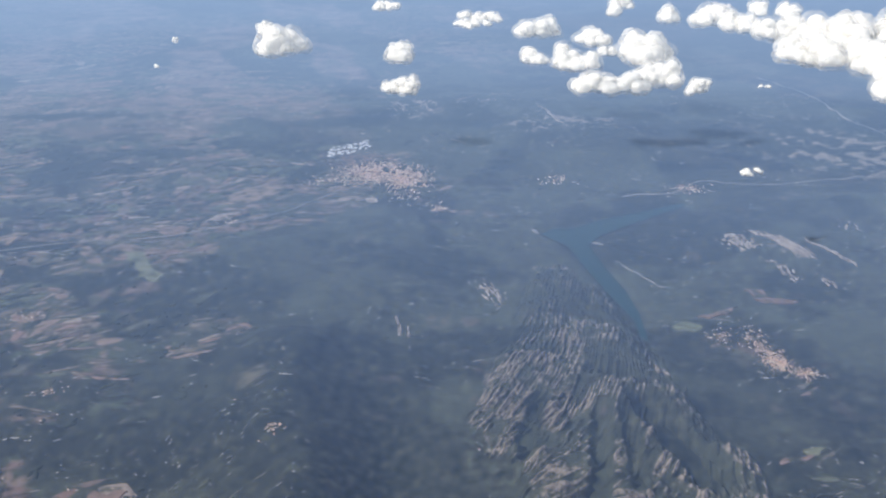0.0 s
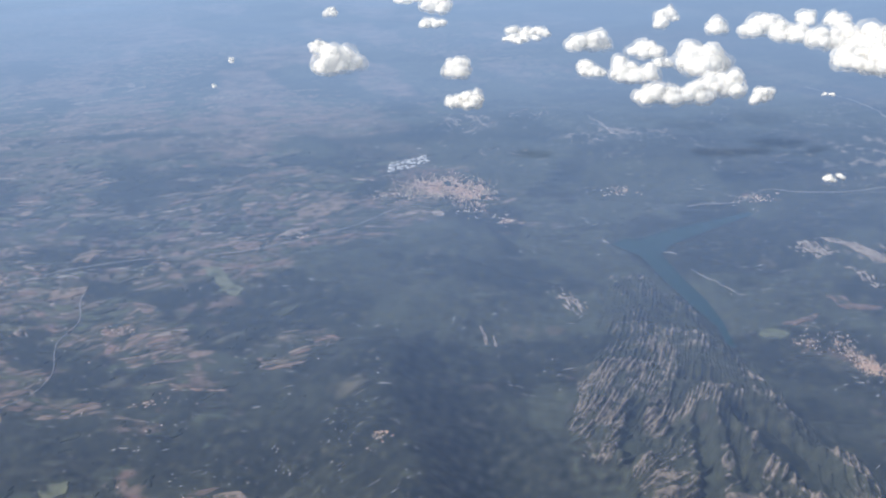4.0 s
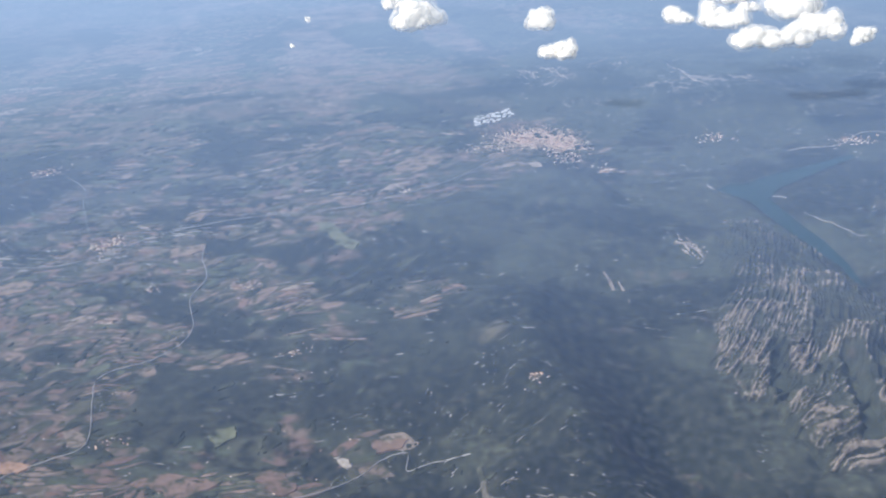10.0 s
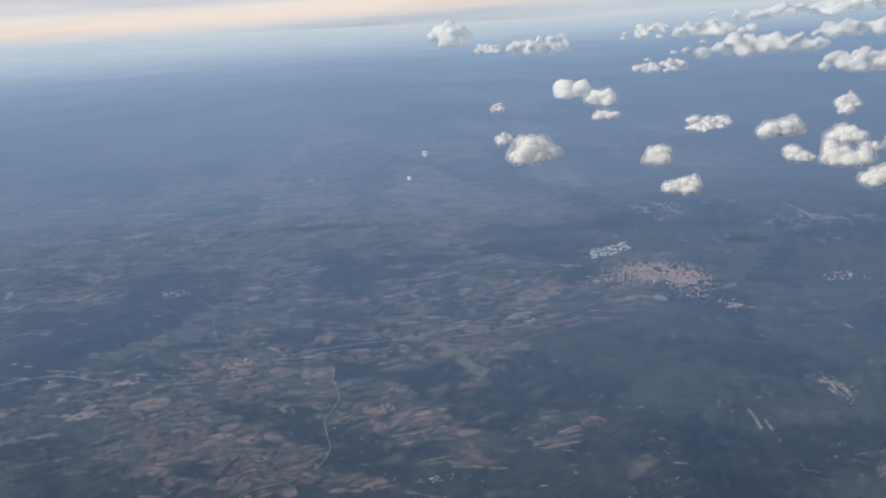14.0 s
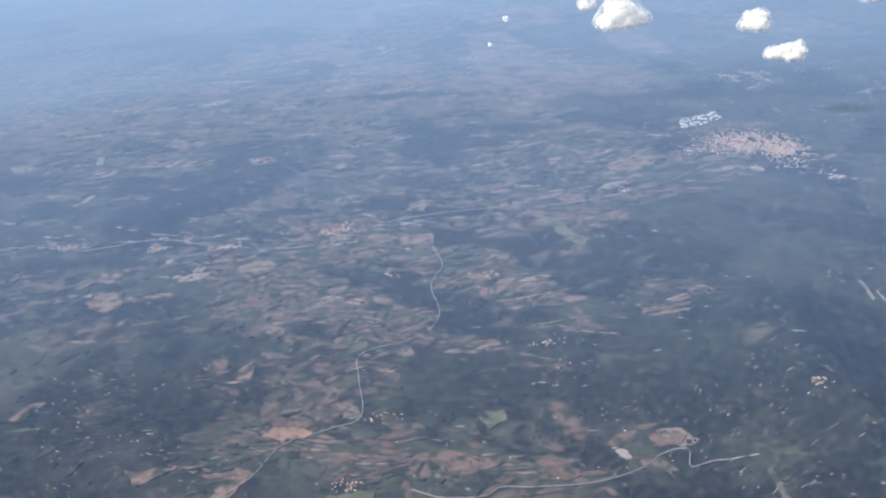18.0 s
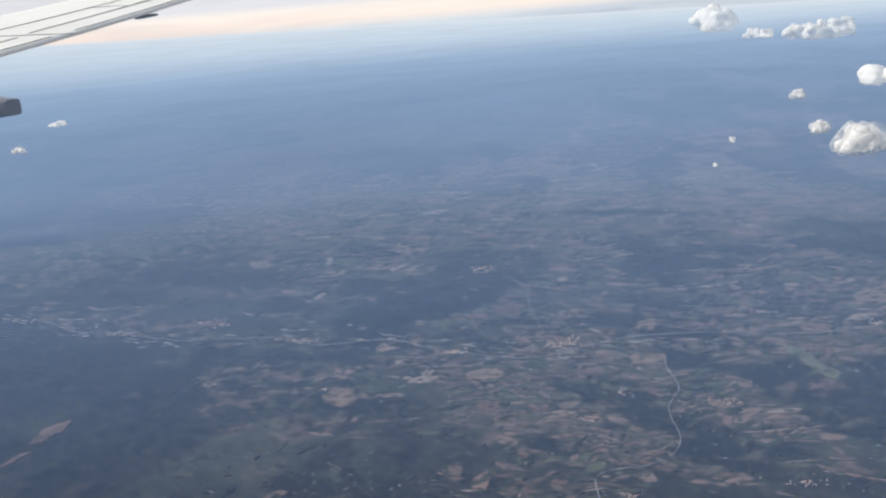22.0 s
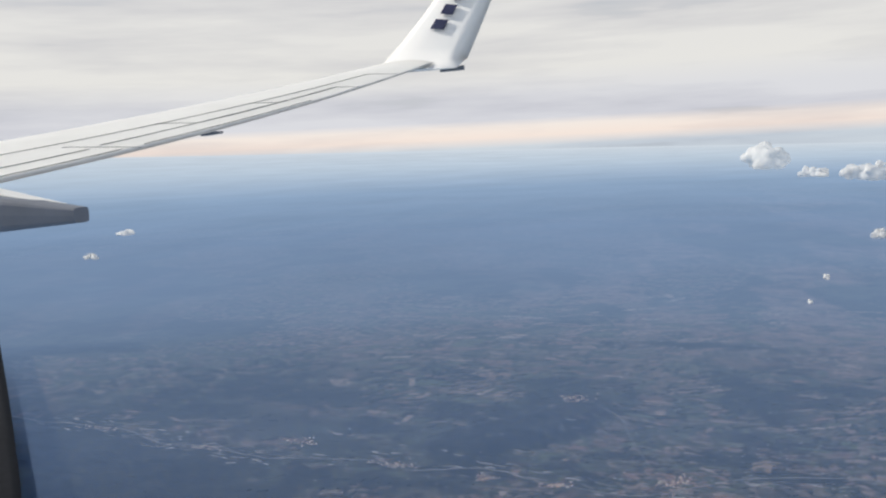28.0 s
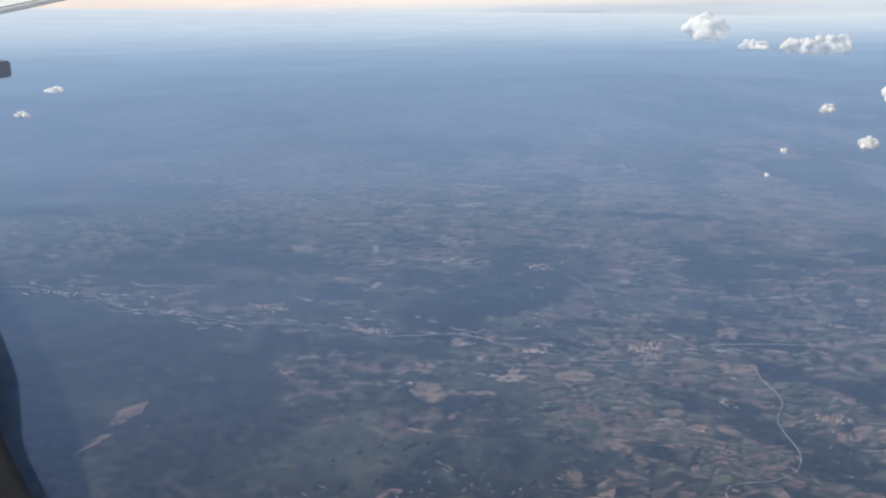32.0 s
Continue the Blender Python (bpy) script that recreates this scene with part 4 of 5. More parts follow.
# flecks of bare rock, walls and tracks among the scrub
V, F = [], []
SR = random.Random(77)
count = 42000
cx, cy = FN.uniform(-150, 125, count), 62 + 230 * FN.random(count) ** 1.4
open_land = 0.10 + 0.9 * step(fbm(cx, cy, 9, 3, 123), 0.48, 0.66)
rim_d = near_poly(cx, cy, RIDGE)
open_land = np.maximum(open_land * (1 - step(rim_d, -0.5, 1)), 1.0 * np.exp(-((rim_d + 1.2) / 1.3) ** 2) * (cx < -14))
open_land = open_land * (1 - 0.55 * step(near_poly(cx, cy, FOREST), -4, 2)) * (1 - step(near_poly(cx, cy, LAKE), -2, 0)) * (1 - step(near_poly(cx, cy, MASSIF), -1, 0)) * (1 - step(near_poly(cx, cy, UPPER), -1, 0))
lean = 0.2 + 3.0 * (fbm(cx, cy, 16, 2, 45) - 0.5)
for x, y, o, a, p in zip(cx.tolist(), cy.tolist(), open_land.tolist(), lean.tolist(), FN.random(count).tolist()):
    if p > 0.36 * o:
        continue
    vs, fs = patch_data(blob(x, y, SR.uniform(0.08, 0.2 + 0.7 * SR.random() ** 3) * max(1, y / 130), SR.uniform(0.02, 0.07) * max(1, y / 130), a + SR.uniform(-0.5, 0.5), 7, 0.4, SR), SR.uniform(0.06, 0.12))
    F += [tuple(i + len(V) for i in f) for f in fs]
    V += vs
valley = smooth_line([(-275, 149), (-244, 149.4), (-228, 144), (-213, 145), (-194, 144), (-174, 149.6), (-146, 153), (-113, 151), (-94, 160), (-64, 168)], 40)
for x, y in valley.tolist():
    if SR.random() < 0.75:
        vs, fs = patch_data(blob(x + SR.gauss(0, 3), y + SR.gauss(0, 3), SR.uniform(0.4, 1.8), SR.uniform(0.08, 0.3), SR.uniform(-0.3, 0.3), 9, 0.4, SR), SR.uniform(0.08, 0.14))
        F += [tuple(i + len(V) for i in f) for f in fs]
        V += vs
thing("rock_flecks", mesh("rock_flecks", V, F, fleck_mat), "pale flecks of bare rock, walls and tracks in scrub", "rock", kind="stuff")

# ---- houses ----


def house_data(x, y, z, w, d, h, turn, roof=0.5):
    c, s = math.cos(turn), math.sin(turn)
    base = [(-w, -d), (w, -d), (w, d), (-w, d)]
    pts = [(px, py, -0.06) for px, py in base] + [(px, py, h) for px, py in base] + [(-w, 0, h + d * roof), (w, 0, h + d * roof)]
    vs = [(x + px * c - py * s, y + px * s + py * c, z + pz) for px, py, pz in pts]
    walls = [(0, 1, 5, 4), (1, 2, 6, 5), (2, 3, 7, 6), (3, 0, 4, 7), (4, 7, 8), (5, 9, 6)]
    roofs = [(4, 5, 9, 8), (7, 8, 9, 6)]
    return vs, walls, roofs


def village(name, spots, label, scale=1.0, seed=1):
    r = random.Random(seed)
    wv, wf, rv, rf = [], [], [], []
    for x, y in spots:
        w, d, h = scale * r.uniform(0.08, 0.24), scale * r.uniform(0.05, 0.10), scale * r.uniform(0.05, 0.12)
        vs, walls, roofs = house_data(x, y, ground_z(x, y), w, d, h, r.uniform(0, 3.14), r.uniform(0.3, 0.7))
        wf += [tuple(i + len(wv) for i in f) for f in walls]
        wv += vs
        rf += [tuple(i + len(rv) for i in f) for f in roofs]
        rv += [(a, b, c + 0.004) for a, b, c in vs]
    top = thing(name, None, label, "village", group="villages", kind="stuff")
    if name != "farmhouses":
        mx, my = sum(x for x, _ in spots) / len(spots), sum(y for _, y in spots) / len(spots)
        wide = math.sqrt(sum((x - mx) ** 2 for x, _ in spots) / len(spots)), math.sqrt(sum((y - my) ** 2 for _, y in spots) / len(spots))
        yv, yf = [], []
        for _ in range(12 if name == "town" else 8):
            vs, fs = patch_data(blob(mx + r.gauss(0, wide[0] * 0.6), my + r.gauss(0, wide[1] * 0.6), wide[0] * r.uniform(0.10, 0.30), wide[1] * r.uniform(0.06, 0.20), r.uniform(-0.6, 0.9), 13, 0.6, r), r.uniform(0.02, 0.05))
            yf += [tuple(i + len(yv) for i in f) for f in fs]
            yv += vs
        part("yards", mesh("yards", yv, yf, yard_mat), top, "bare pale yards and lanes")
    part("walls", mesh("walls", wv, wf, wall_mat), top)
    part("roofs", mesh("roofs", rv, rf, roof_mat), top, "clay tile roofs")
    return top


def cluster(cx, cy, sx, sy, n, seed):
    r = random.Random(seed)
    return [(cx + r.gauss(0, sx), cy + r.gauss(0, sy)) for _ in range(n)]


village("town", cluster(-15, 212, 4.8, 4.6, 900, 1) + cluster(-9, 203, 2.5, 6.0, 800, 2) + cluster(-20, 213, 4.2, 4.4, 480, 3) + cluster(-2, 184, 1.4, 1.8, 70, 4) + cluster(-26, 206, 6, 2.0, 150, 5), "dense town of orange-roofed houses", 1.05, 1)
for k, (x, y, w, d, n) in enumerate([(-105.8, 157.2, 2.6, 3.0, 90), (-71.5, 134, 2.4, 1.6, 60), (-91.8, 123, 1.6, 1.2, 34), (-80.7, 101.1, 1.2, 0.8, 16), (-128, 149.6, 2.4, 1.5, 40),
                                     (-143.5, 149, 2.0, 1.6, 30), (-57.8, 109.6, 1.8, 1.2, 16), (-88.3, 134, 1.4, 1.2, 18), (-22.4, 93.7, 1.4, 1.4, 12), (-165, 149.5, 4, 1.5, 40),
                                     (-213, 144.6, 3, 1.3, 36), (-194, 155, 4, 2, 30), (-144.5, 124.6, 0.8, 0.6, 9), (-252, 148.5, 6, 1.6, 30), (-142.5, 207, 3, 3, 50), (47.5, 122, 1.4, 4, 60), (48.6, 115.6, 1.6, 2.6, 190), (51.5, 112.2, 2.2, 1.5, 70),
                                     (42.5, 123, 2, 2.4, 30), (-79, 74.5, 2, 1.2, 16), (-78, 88.5, 2.2, 1.2, 22), (-46, 177, 1.2, 1.6, 20), (26, 203, 3, 3, 24), (56, 195, 4, 3, 40), (-169, 121, 1.2, 0.8, 8)]):
    village("village", cluster(x, y, w * 0.65, d * 0.65, int(n * 1.9), 40 + k), "small village of pale houses with tiled roofs", (0.62 if x > 30 else 0.75) if y < 140 else 1.1, 80 + k)
HR = random.Random(23)
lone = []
while len(lone) < 480:
    x, y = HR.uniform(-190, 40), HR.uniform(62, 190)
    if HR.random() < 0.18 + 0.7 * float(farming(np.array([x]), np.array([y]))[0]) and not inside(np.array([x]), np.array([y]), FOREST)[0] and not inside(np.array([x]), np.array([y]), RIDGE)[0]:
        lone.append((x, y))
village("farmhouses", lone, "scattered white farmhouses among the fields", 0.65, 9)

# white sheds of the industrial estate
for k in range(40):
    a, c = k % 10, k // 10
    x, y = -31 + a * 1.05 - c * 0.2 + HR.uniform(-0.4, 0.4), 227.5 + c * 2.0 + a * 0.9 + HR.uniform(-0.9, 0.9)
    vs, walls, roofs = house_data(0, 0, 0, 0.40, 0.55, 0.16, 0, 0.2)
    if k == 0:
        shed = thing("warehouse", None, "long white warehouse on an industrial estate", "warehouse", group="warehouses")
        part("walls", mesh("walls", vs, walls, shed_mat), shed)
        part("roof", mesh("roof", [(p, q, s + 0.005) for p, q, s in vs], roofs, shed_mat), shed)
        shed.matrix_world = pose(x, y, ground_z(x, y), 0, 0, -20)
    else:
        copy_thing(shed, pose(x, y, ground_z(x, y), 0, 0, -20 + HR.uniform(-4, 4)))

# ---- hedges and copses: dark irregular crowns between the fields ----
count = 11000
cx, cy = FN.uniform(-230, 45, count), 58 + 190 * FN.random(count) ** 1.35
likely = 0.01 + 0.99 * np.clip(farming(cx, cy) * 1.4, 0, 1)
likely = likely * step(fbm(cx, cy * 1.5, 7, 3, 150), 0.40, 0.60) * (near_poly(cx, cy, LAKE) < -3) * (near_poly(cx, cy, MASSIF) < 0) * (near_poly(cx, cy, UPPER) < 0)
lean = 0.75 + 2.2 * (fbm(cx, cy, 28, 2, 45) - 0.5)
grow = 1 + np.clip(cy - 100, 0, 250) / 180
outlines, tops = [], []
CR = random.Random(61)
for x, y, f, a, g, p in zip(cx.tolist(), cy.tolist(), likely.tolist(), lean.tolist(), grow.tolist(), FN.random(count).tolist()):
    if p > f * 0.8:
        continue
    size = 0.16 + 0.8 * CR.random() ** 2.2
    outlines.append(blob(x, y, size * CR.uniform(0.9, 2.2) * g, size * CR.uniform(0.35, 0.9) * g, a + CR.uniform(-0.7, 0.7), 12, 0.6, CR))
    tops.append(CR.uniform(0.10, 0.2))
V, F = [], []
for poly, tall in zip(outlines, tops):
    vs, fs = patch_data(poly, tall)
    for k in range(12, 24):
        vs[k][2] += CR.uniform(-0.10, 0.04)
    for k in range(24, 37):
        vs[k][2] += CR.uniform(-0.05, 0.10)
    F += [tuple(i + len(V) for i in f) for f in fs]
    V += vs
thing("hedges_and_copses", mesh("hedges_and_copses", V, F, scrub_mat), "dark evergreen hedges and copses between fields", "woods", kind="stuff")

# ---- clouds ----


tatter = bpy.data.textures.new("tatters", "CLOUDS")
tatter.noise_scale, tatter.noise_depth = 0.5, 2
puff = bpy.data.textures.new("puffs", "CLOUDS")
puff.noise_scale, puff.noise_depth = 0.34, 3


def cloud(x, y, w, d, h, seed, z=22.0, material=cloud_mat, label="white fair-weather cumulus cloud"):
    r = random.Random(seed)
    bm = bmesh.new()
    n = min(int(26 + 1.6 * w), 60)
    towers = [(r.uniform(-0.30, 0.30) * w / h, r.uniform(-0.30, 0.30) * d / h, r.uniform(0.55, 1.0)) for _ in range(3 + int(w / 9))]
    for i in range(n):
        tx, ty, tall = towers[i % len(towers)]
        up = r.random() ** 0.8
        away = 0.34 * (1.15 - up) * math.sqrt(r.random())
        a = r.uniform(0, 6.28)
        s = r.uniform(0.13, 0.27) * (1.25 - 0.5 * up)
        spot = (tx + away * 0.8 * w / h * math.cos(a) * 0.6, ty + away * 0.8 * d / h * math.sin(a) * 0.6, 0.10 + 0.72 * tall * up)
        bmesh.ops.create_icosphere(bm, subdivisions=2, radius=s, matrix=Matrix.Translation(spot) @ Matrix.Diagonal((1.3, 1.3, 0.9, 1)))
    for v in bm.verts:
        if v.co.z < 0.06:
            v.co.z = 0.06 + (v.co.z - 0.06) * 0.2
    me = bpy.data.meshes.new("cloud")
    bm.to_mesh(me)
    bm.free()
    me.materials.append(material)
    ob = thing("cloud", me, label, "cloud", group="clouds")
    ob.matrix_world = Matrix.Translation((x, y, z)) @ Matrix.Diagonal((h, h, h * 1.05, 1))
    melt = ob.modifiers.new("melt", "REMESH")
    melt.mode, melt.voxel_size, melt.use_smooth_shade = "VOXEL", max(0.035, w / h / 80), True
    calm = ob.modifiers.new("calm", "SMOOTH")
    calm.iterations, calm.factor = 12 if material == cloud_mat else 16, 0.5
    curl = ob.modifiers.new("curl", "DISPLACE")
    curl.texture, curl.strength, curl.mid_level, curl.texture_coords = puff, 0.14 if material == cloud_mat else 0.10, 0.5, "LOCAL"
    if y < 420 and w > 4:
        torn = me.copy()
        torn.materials.clear()
        torn.materials.append(wisp_mat)
        veil_part = part("wisp", torn, ob, "thin torn cloud edge")
        shell = veil_part.modifiers.new("melt", "REMESH")
        shell.mode, shell.voxel_size, shell.use_smooth_shade = "VOXEL", max(0.06, w / h / 60), True
        swell = veil_part.modifiers.new("swell", "DISPLACE")
        swell.strength, swell.mid_level = 0.13, 0.0
        fray = veil_part.modifiers.new("fray", "DISPLACE")
        fray.texture, fray.strength, fray.mid_level, fray.texture_coords = tatter, 0.34, 0.5, "LOCAL"
    return ob


CLOUDS = [(-47, 259, 15, 16, 8), (-59, 297, 6, 6, 4), (-12, 242, 9, 9, 6), (-14, 207, 12, 8, 3), (-9, 204, 5, 5, 4), (27, 284, 20, 20, 6), (40, 264, 15, 14, 6), (24, 237, 10, 9, 4),
          (34, 231, 15, 12, 6), (54, 235, 19, 20, 8), (36, 203, 24, 12, 5), (50, 209, 14, 11, 6), (58, 200, 10, 7, 3), (45, 247, 5, 5, 3), (49.5, 139, 4.4, 3, 1.2)]
for k, c in enumerate(CLOUDS):
    cloud(*c, 100 + k)
CLOUDS = [(79, 308, 12, 12, 6), (90, 300, 20, 20, 7), (94, 286, 16, 18, 6), (115, 318, 22, 16, 5), (100, 272, 18, 20, 7), (108, 258, 24, 30, 9), (97, 240, 18, 22, 7), (117, 254, 26, 32, 9),
          (100, 224, 18, 26, 8), (107, 214, 20, 26, 8), (98, 196, 12, 14, 6), (120, 222, 24, 34, 9), (134, 250, 28, 36, 9), (118, 200, 24, 26, 8), (74, 203, 6, 3, 1), (12, 302, 24, 10, 3), (-84, 279, 3, 4, 2), (-23, 350, 14, 10, 4), (62, 325, 8, 8, 4),
          (-33, 446, 24, 26, 12), (-22, 402, 22, 18, 8), (-69, 401, 6, 12, 4), (12, 318, 18, 10, 4), (66, 345, 12, 10, 5), (81, 642, 170, 60, 20), (20, 560, 40, 24, 10), (117, 484, 60, 40, 14)]
for k, c in enumerate(CLOUDS):
    cloud(*c, 200 + k, material=far_cloud_mat if c[2] < 7 or c[1] > 460 else cloud_mat)
CLOUDS = [(-571, 476, 22, 22, 5), (-470, 348, 16, 10, 3), (-218, 1370, 80, 70, 44), (-69, 964, 84, 54, 24), (-133, 1089, 40, 30, 14), (-88, 271, 1.8, 2, 1.3), (98, 1147, 200, 80, 26),
          (340, 1500, 420, 160, 40), (240, 900, 150, 70, 22), (200, 520, 90, 60, 15)]
for k, c in enumerate(CLOUDS):
    cloud(*c, 300 + k, z=16.0, material=far_cloud_mat if c[1] > 800 else cloud_mat)

# ---- the airliner's wing ----
SCALE = 118.0
HEAD = Vector((-0.98038, -0.19709, 0))
OUT = Vector((-0.19709, 0.98038, 0))
EYE = Vector((-58.0, -11.2, 67.0))
wing = thing("aircraft_wing", None, "white airliner wing with upswept winglet and flap fairings", "aircraft wing")


def at_wing(f, o, z):
    p = EYE + SCALE * (HEAD * f + OUT * o + Vector((0, 0, z)))
    return (p.x, p.y, p.z)


def edge(o):
    """Rear edge of the wing: how far ahead it lies and how high."""
    return 5.65 - 0.2375 * (o - 6.5), -0.08 + 0.150 * (o - 6.5) + 0.0060 * (o - 6.5) ** 2


def chord(o):
    return 4.4 - 0.36 * (o - 5)


PROFILE = [(0, 0), (0.06, 0.034), (0.2, 0.098), (0.35, 0.135), (0.5, 0.145), (0.68, 0.125), (0.85, 0.08), (0.96, 0.02), (1.0, -0.02), (0.9, -0.05), (0.6, -0.045), (0.3, -0.004), (0.05, -0.002)]


def skin(o, c):
    """Height of the upper skin over the rear edge, at a share c of the chord."""
    xs, zs = [p[0] for p in PROFILE[:9]], [p[1] for p in PROFILE[:9]]
    return float(np.interp(c, xs, zs)) * (0.35 + 0.65 * chord(o) / 4.4)


def on_wing(o, c, up=0.0):
    f, z = edge(o)
    return at_wing(f + c * chord(o), o, z + skin(o, c) + up)


spans = [3.2 + 0.55 * i for i in range(21)]
V, F = [], []
for o in spans:
    f, z = edge(o)
    V += [at_wing(f + c * chord(o), o, z + h * (0.35 + 0.65 * chord(o) / 4.4)) for c, h in PROFILE]
n = len(PROFILE)
for i in range(len(spans) - 1):
    F += [(i * n + k, i * n + (k + 1) % n, (i + 1) * n + (k + 1) % n, (i + 1) * n + k) for k in range(n)]
F += [tuple(range(n)), tuple((len(spans) - 1) * n + k for k in reversed(range(n)))]
part("skin", mesh("skin", V, F, paint_mat, True), wing)


def seam(name, a, b, width, label="dark panel gap"):
    """A thin raised sealing strip on the skin from (o, c) to (o, c)."""
    V = []
    for s in np.linspace(0, 1, 13):
        o, c = a[0] + (b[0] - a[0]) * s, a[1] + (b[1] - a[1]) * s
        dc = 0.6 * width / chord(o) / 2
        V += [on_wing(o, c - dc, 0.004), on_wing(o, c + dc, 0.004), on_wing(o, c + dc, 0.009), on_wing(o, c - dc, 0.009)]
    F = []
    for i in range(12):
        F += [(i * 4 + k, i * 4 + (k + 1) % 4, i * 4 + 4 + (k + 1) % 4, i * 4 + 4 + k) for k in range(4)]
    part(name, mesh(name, V, F, seam_mat), wing, label)


seam("spoiler_hinge_line", (4.0, 0.30), (12.9, 0.28), 0.02)
seam("flap_gap", (4.0, 0.12), (7.8, 0.13), 0.018)
seam("flap_gap", (8.0, 0.15), (9.4, 0.155), 0.018)
seam("flap_gap", (9.4, 0.155), (10.9, 0.16), 0.035)
seam("flap_gap", (10.95, 0.16), (11.9, 0.165), 0.035)
seam("flap_edge", (11.9, 0.165), (12.05, 0.02), 0.015)
seam("flap_edge", (7.8, 0.22), (8.05, 0.02), 0.02)
seam("trailing_edge_line", (4.0, 0.045), (7.9, 0.05), 0.014)
seam("trailing_edge_line", (8.2, 0.05), (11.0, 0.05), 0.012)
seam("spoiler_edge", (9.2, 0.30), (9.3, 0.16), 0.02)
seam("spoiler_edge", (10.6, 0.30), (10.7, 0.16), 0.02)
seam("aileron_edge", (12.9, 0.28), (13.1, 0.03), 0.02)


def canoe(name, o, f0, f1, top0, top1, low0, low1, half, material, label):
    V, F = [], []
    n = 20
    for s in np.linspace(0, 1, 9):
        f = f0 + (f1 - f0) * s
        mid, tall = ((top0 + low0) + ((top1 + low1) - (top0 + low0)) * s) / 2, ((top0 - low0) + ((top1 - low1) - (top0 - low0)) * s) / 2
        w = half * (1 - 0.55 * s ** 2)
        for k in range(n):
            a = 6.2832 * k / n
            V.append(at_wing(f, o + w * np.sign(math.cos(a)) * abs(math.cos(a)) ** 0.4, mid + tall * np.sign(math.sin(a)) * abs(math.sin(a)) ** 0.4))
    for i in range(8):
        F += [(i * n + k, i * n + (k + 1) % n, (i + 1) * n + (k + 1) % n, (i + 1) * n + k) for k in range(n)]
    F += [tuple(reversed(range(n))), tuple(8 * n + k for k in range(n))]
    return part(name, mesh(name, V, F, material, False), wing, label)


# inner fairing: grey body, with a white piece along its top
canoe("flap_fairing", 5.9, 6.4, 4.52, 0.0, -0.295, -0.56, -0.415, 0.20, fairing_mat, "grey flap track fairing")
canoe("flap_fairing_top", 6.0, 6.4, 4.70, 0.10, -0.285, -0.06, -0.31, 0.15, paint_mat, "white upper half of the fairing")
canoe("small_fairing", 9.05, 5.20, 4.97, 0.345, 0.335, 0.29, 0.31, 0.07, fairing_mat, "dark end of the outer flap fairing")

# winglet: swept blade blending up out of the tip, navy lettering as plain bars
V, F = [], []


def blade(s):
    """Lateral place, height, rear and front of the winglet at a share s of its height."""
    z = 1.30 + 2.75 * s
    o = 14.35 + 0.95 * s ** 0.7
    rear = 3.42 - 1.06 * s
    front = 4.85 - 2.00 * s + 0.15 * (1 - s) ** 4
    return o, z, rear, front


M2 = 14
for i in range(M2 + 1):
    s = i / M2
    o, z, rear, front = blade(s)
    if i == 0:
        o, z = 14.0, 1.30
    for c, th in ((0, 0), (0.25, 0.5), (0.6, 1.0), (0.88, 0.7), (1, 0), (0.88, -0.5), (0.6, -0.7), (0.25, -0.4)):
        V.append(at_wing(rear + (front - rear) * c, o - 0.07 * th * (1 - 0.5 * s), z + 0.02 * th))
for i in range(M2):
    F += [(i * 8 + k, i * 8 + (k + 1) % 8, (i + 1) * 8 + (k + 1) % 8, (i + 1) * 8 + k) for k in range(8)]
F += [tuple(range(8)), tuple(M2 * 8 + k for k in reversed(range(8)))]
winglet = part("winglet", mesh("winglet", V, F, winglet_mat, True), wing, "white swept winglet")
for k in range(7):
    s0 = 0.25 + 0.088 * k
    V = []
    for s, c in ((s0, 0.485), (s0 + 0.012, 0.685), (s0 + 0.070, 0.70), (s0 + 0.058, 0.50)):
        o, z, rear, front = blade(s)
        V.append(at_wing(rear + (front - rear) * c, o - 0.085, z + 0.01))
    V += [(v[0] - OUT.x * 3, v[1] - OUT.y * 3, v[2]) for v in V]
    m = part("lettering_bar", mesh("lettering_bar", V, [(0, 1, 2, 3), (7, 6, 5, 4), (0, 4, 5, 1), (1, 5, 6, 2), (2, 6, 7, 3), (3, 7, 4, 0)], navy_mat), wing, "navy painted bar")
    m.parent = winglet
canoe("tip_light", 14.25, 3.75, 3.35, 1.31, 1.36, 1.27, 1.28, 0.04, fairing_mat, "dark wing tip fitting")

# ---- cabin window surrounds ----


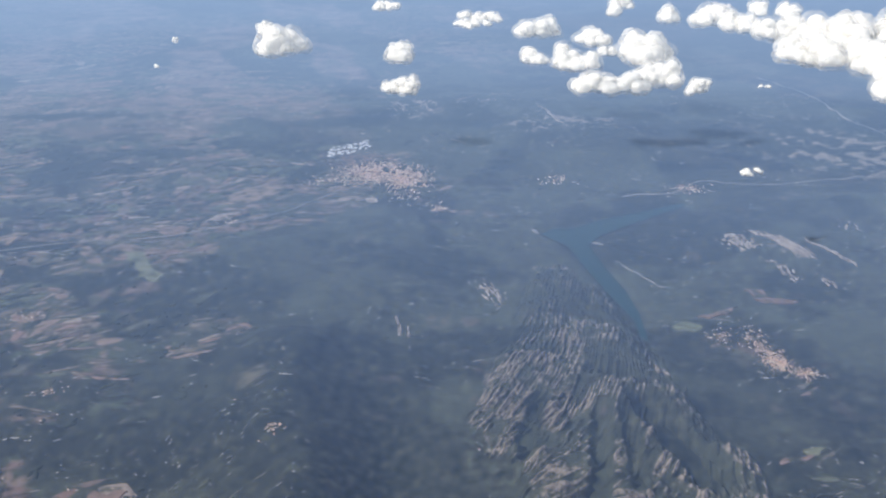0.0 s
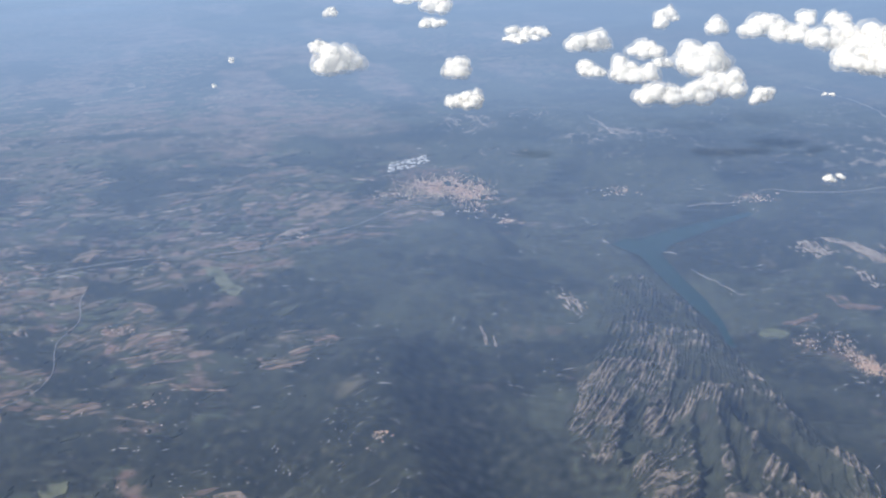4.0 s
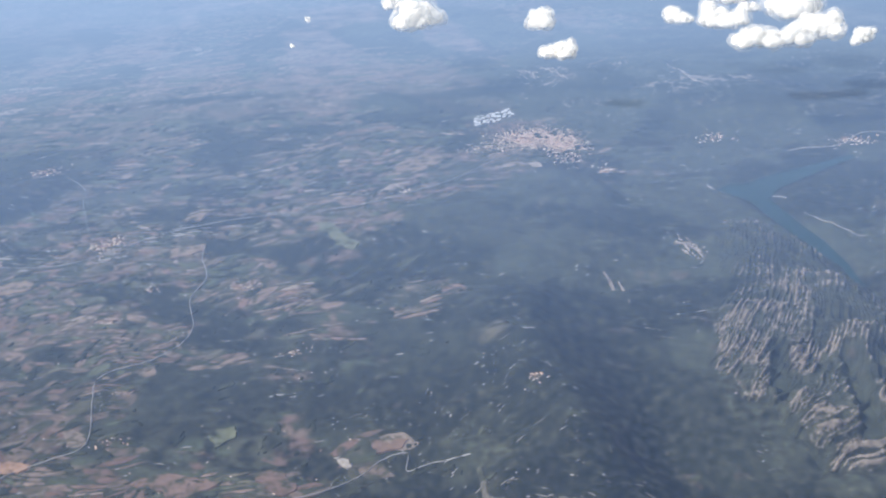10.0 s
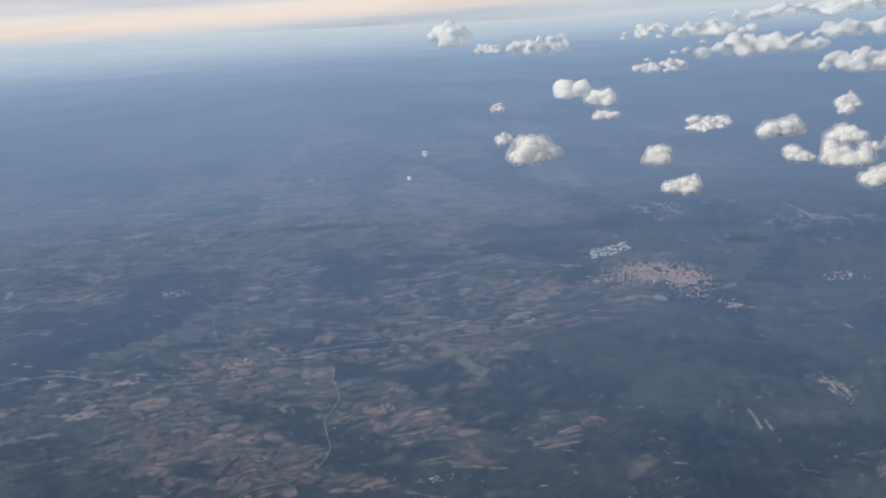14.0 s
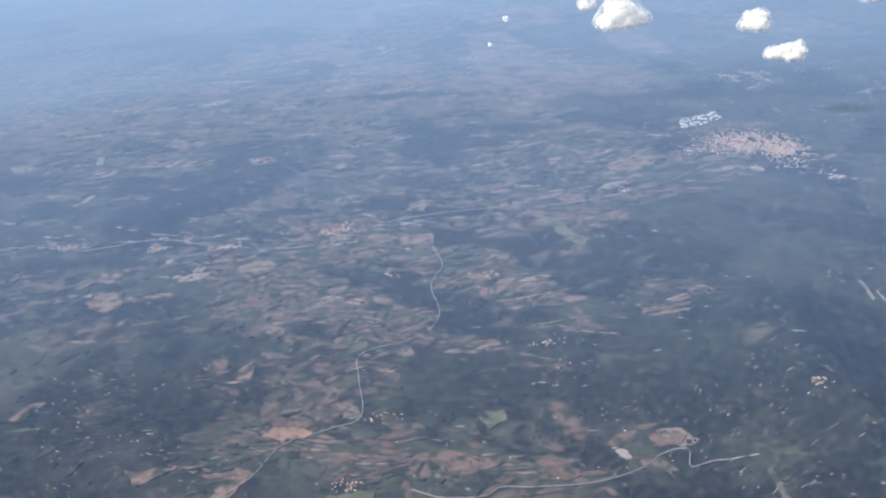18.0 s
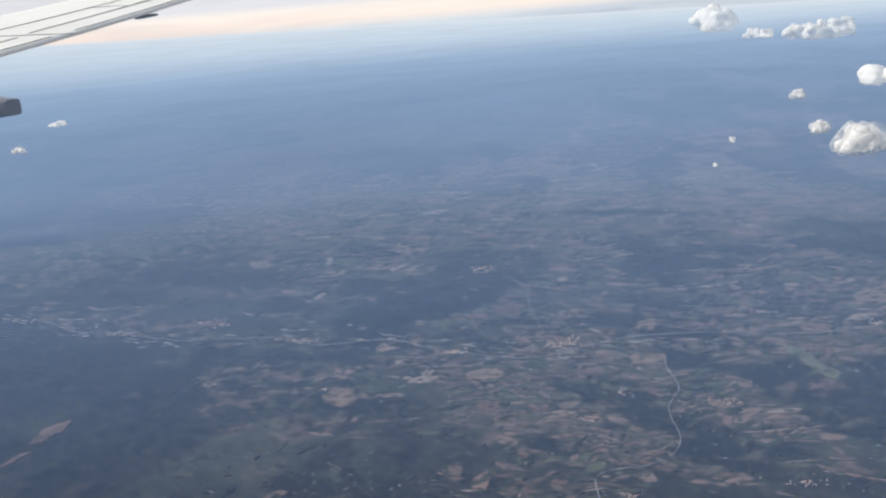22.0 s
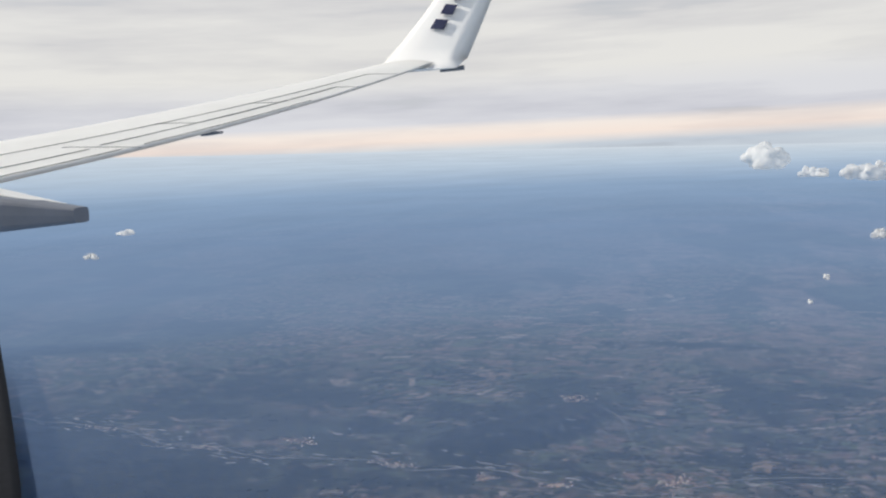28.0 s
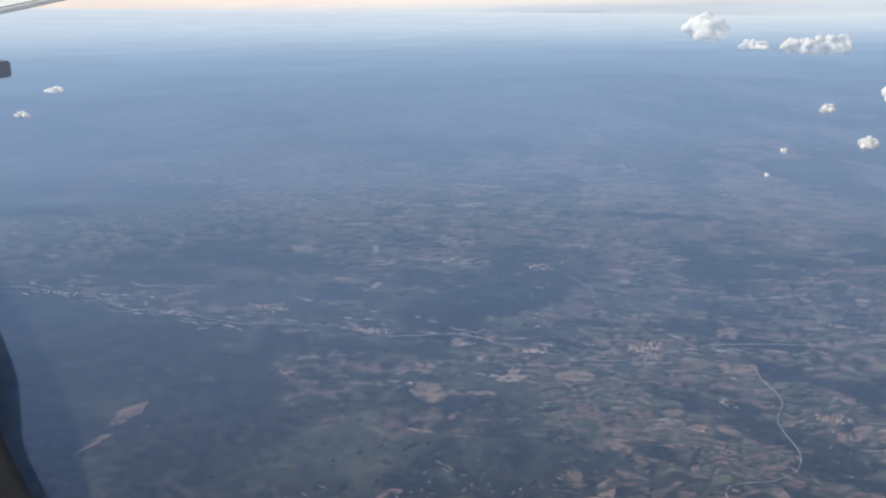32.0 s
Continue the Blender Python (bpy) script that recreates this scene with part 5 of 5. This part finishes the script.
def surround(name, eye, right, ahead, up, points, depth, label):
    """A thick rounded seal that runs through points given as (side, height) at that depth."""
    p = smooth_line(points, 8)
    V, F = [], []
    n = len(p)
    for lip in ((0.0, 0.0), (-0.35, 0.5), (-6.0, 0.0), (-6.0, 3.0), (-0.2, 2.0)):
        for a, b in p:
            q = eye + right * a * depth + up * (b * depth + lip[0]) + ahead * (depth + lip[1])
            V.append((q.x, q.y, q.z))
    for k in range(5):
        for i in range(n - 1):
            F.append((k * n + i, k * n + i + 1, (k + 1) % 5 * n + i + 1, (k + 1) % 5 * n + i))
    F += [tuple(k * n for k in range(5)), tuple(k * n + n - 1 for k in reversed(range(5)))]
    return thing(name, mesh(name, V, F, rubber_mat, True), label, "window frame")


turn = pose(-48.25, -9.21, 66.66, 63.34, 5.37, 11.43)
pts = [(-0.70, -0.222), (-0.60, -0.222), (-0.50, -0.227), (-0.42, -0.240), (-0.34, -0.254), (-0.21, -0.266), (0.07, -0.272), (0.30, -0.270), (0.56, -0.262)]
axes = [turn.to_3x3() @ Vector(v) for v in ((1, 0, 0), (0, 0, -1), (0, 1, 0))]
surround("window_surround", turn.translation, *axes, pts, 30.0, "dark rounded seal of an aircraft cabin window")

# the left side of the same window, added as a second piece: a curved lip seen against the land ahead of the wing
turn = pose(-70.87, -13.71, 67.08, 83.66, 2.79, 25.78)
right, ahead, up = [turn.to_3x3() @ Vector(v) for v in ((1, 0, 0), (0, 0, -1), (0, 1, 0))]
lip = smooth_line([(-0.520, 0.04), (-0.510, -0.04), (-0.501, -0.10), (-0.490, -0.165), (-0.481, -0.23), (-0.476, -0.281), (-0.484, -0.33), (-0.488, -0.36), (-0.474, -0.42), (-0.450, -0.47)], 6)
V = []
for outward, behind in ((0.0, 0.0), (-0.012, -0.02), (-0.16, -0.02), (-0.16, 0.03), (-0.012, 0.03)):
    for a, b in lip.tolist():
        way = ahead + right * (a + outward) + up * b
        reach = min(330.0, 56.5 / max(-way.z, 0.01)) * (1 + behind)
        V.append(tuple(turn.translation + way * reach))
n = len(lip)
F = [(k * n + i, k * n + i + 1, (k + 1) % 5 * n + i + 1, (k + 1) % 5 * n + i) for k in range(5) for i in range(n - 1)]
F += [tuple(k * n for k in range(5)), tuple(k * n + n - 1 for k in reversed(range(5)))]
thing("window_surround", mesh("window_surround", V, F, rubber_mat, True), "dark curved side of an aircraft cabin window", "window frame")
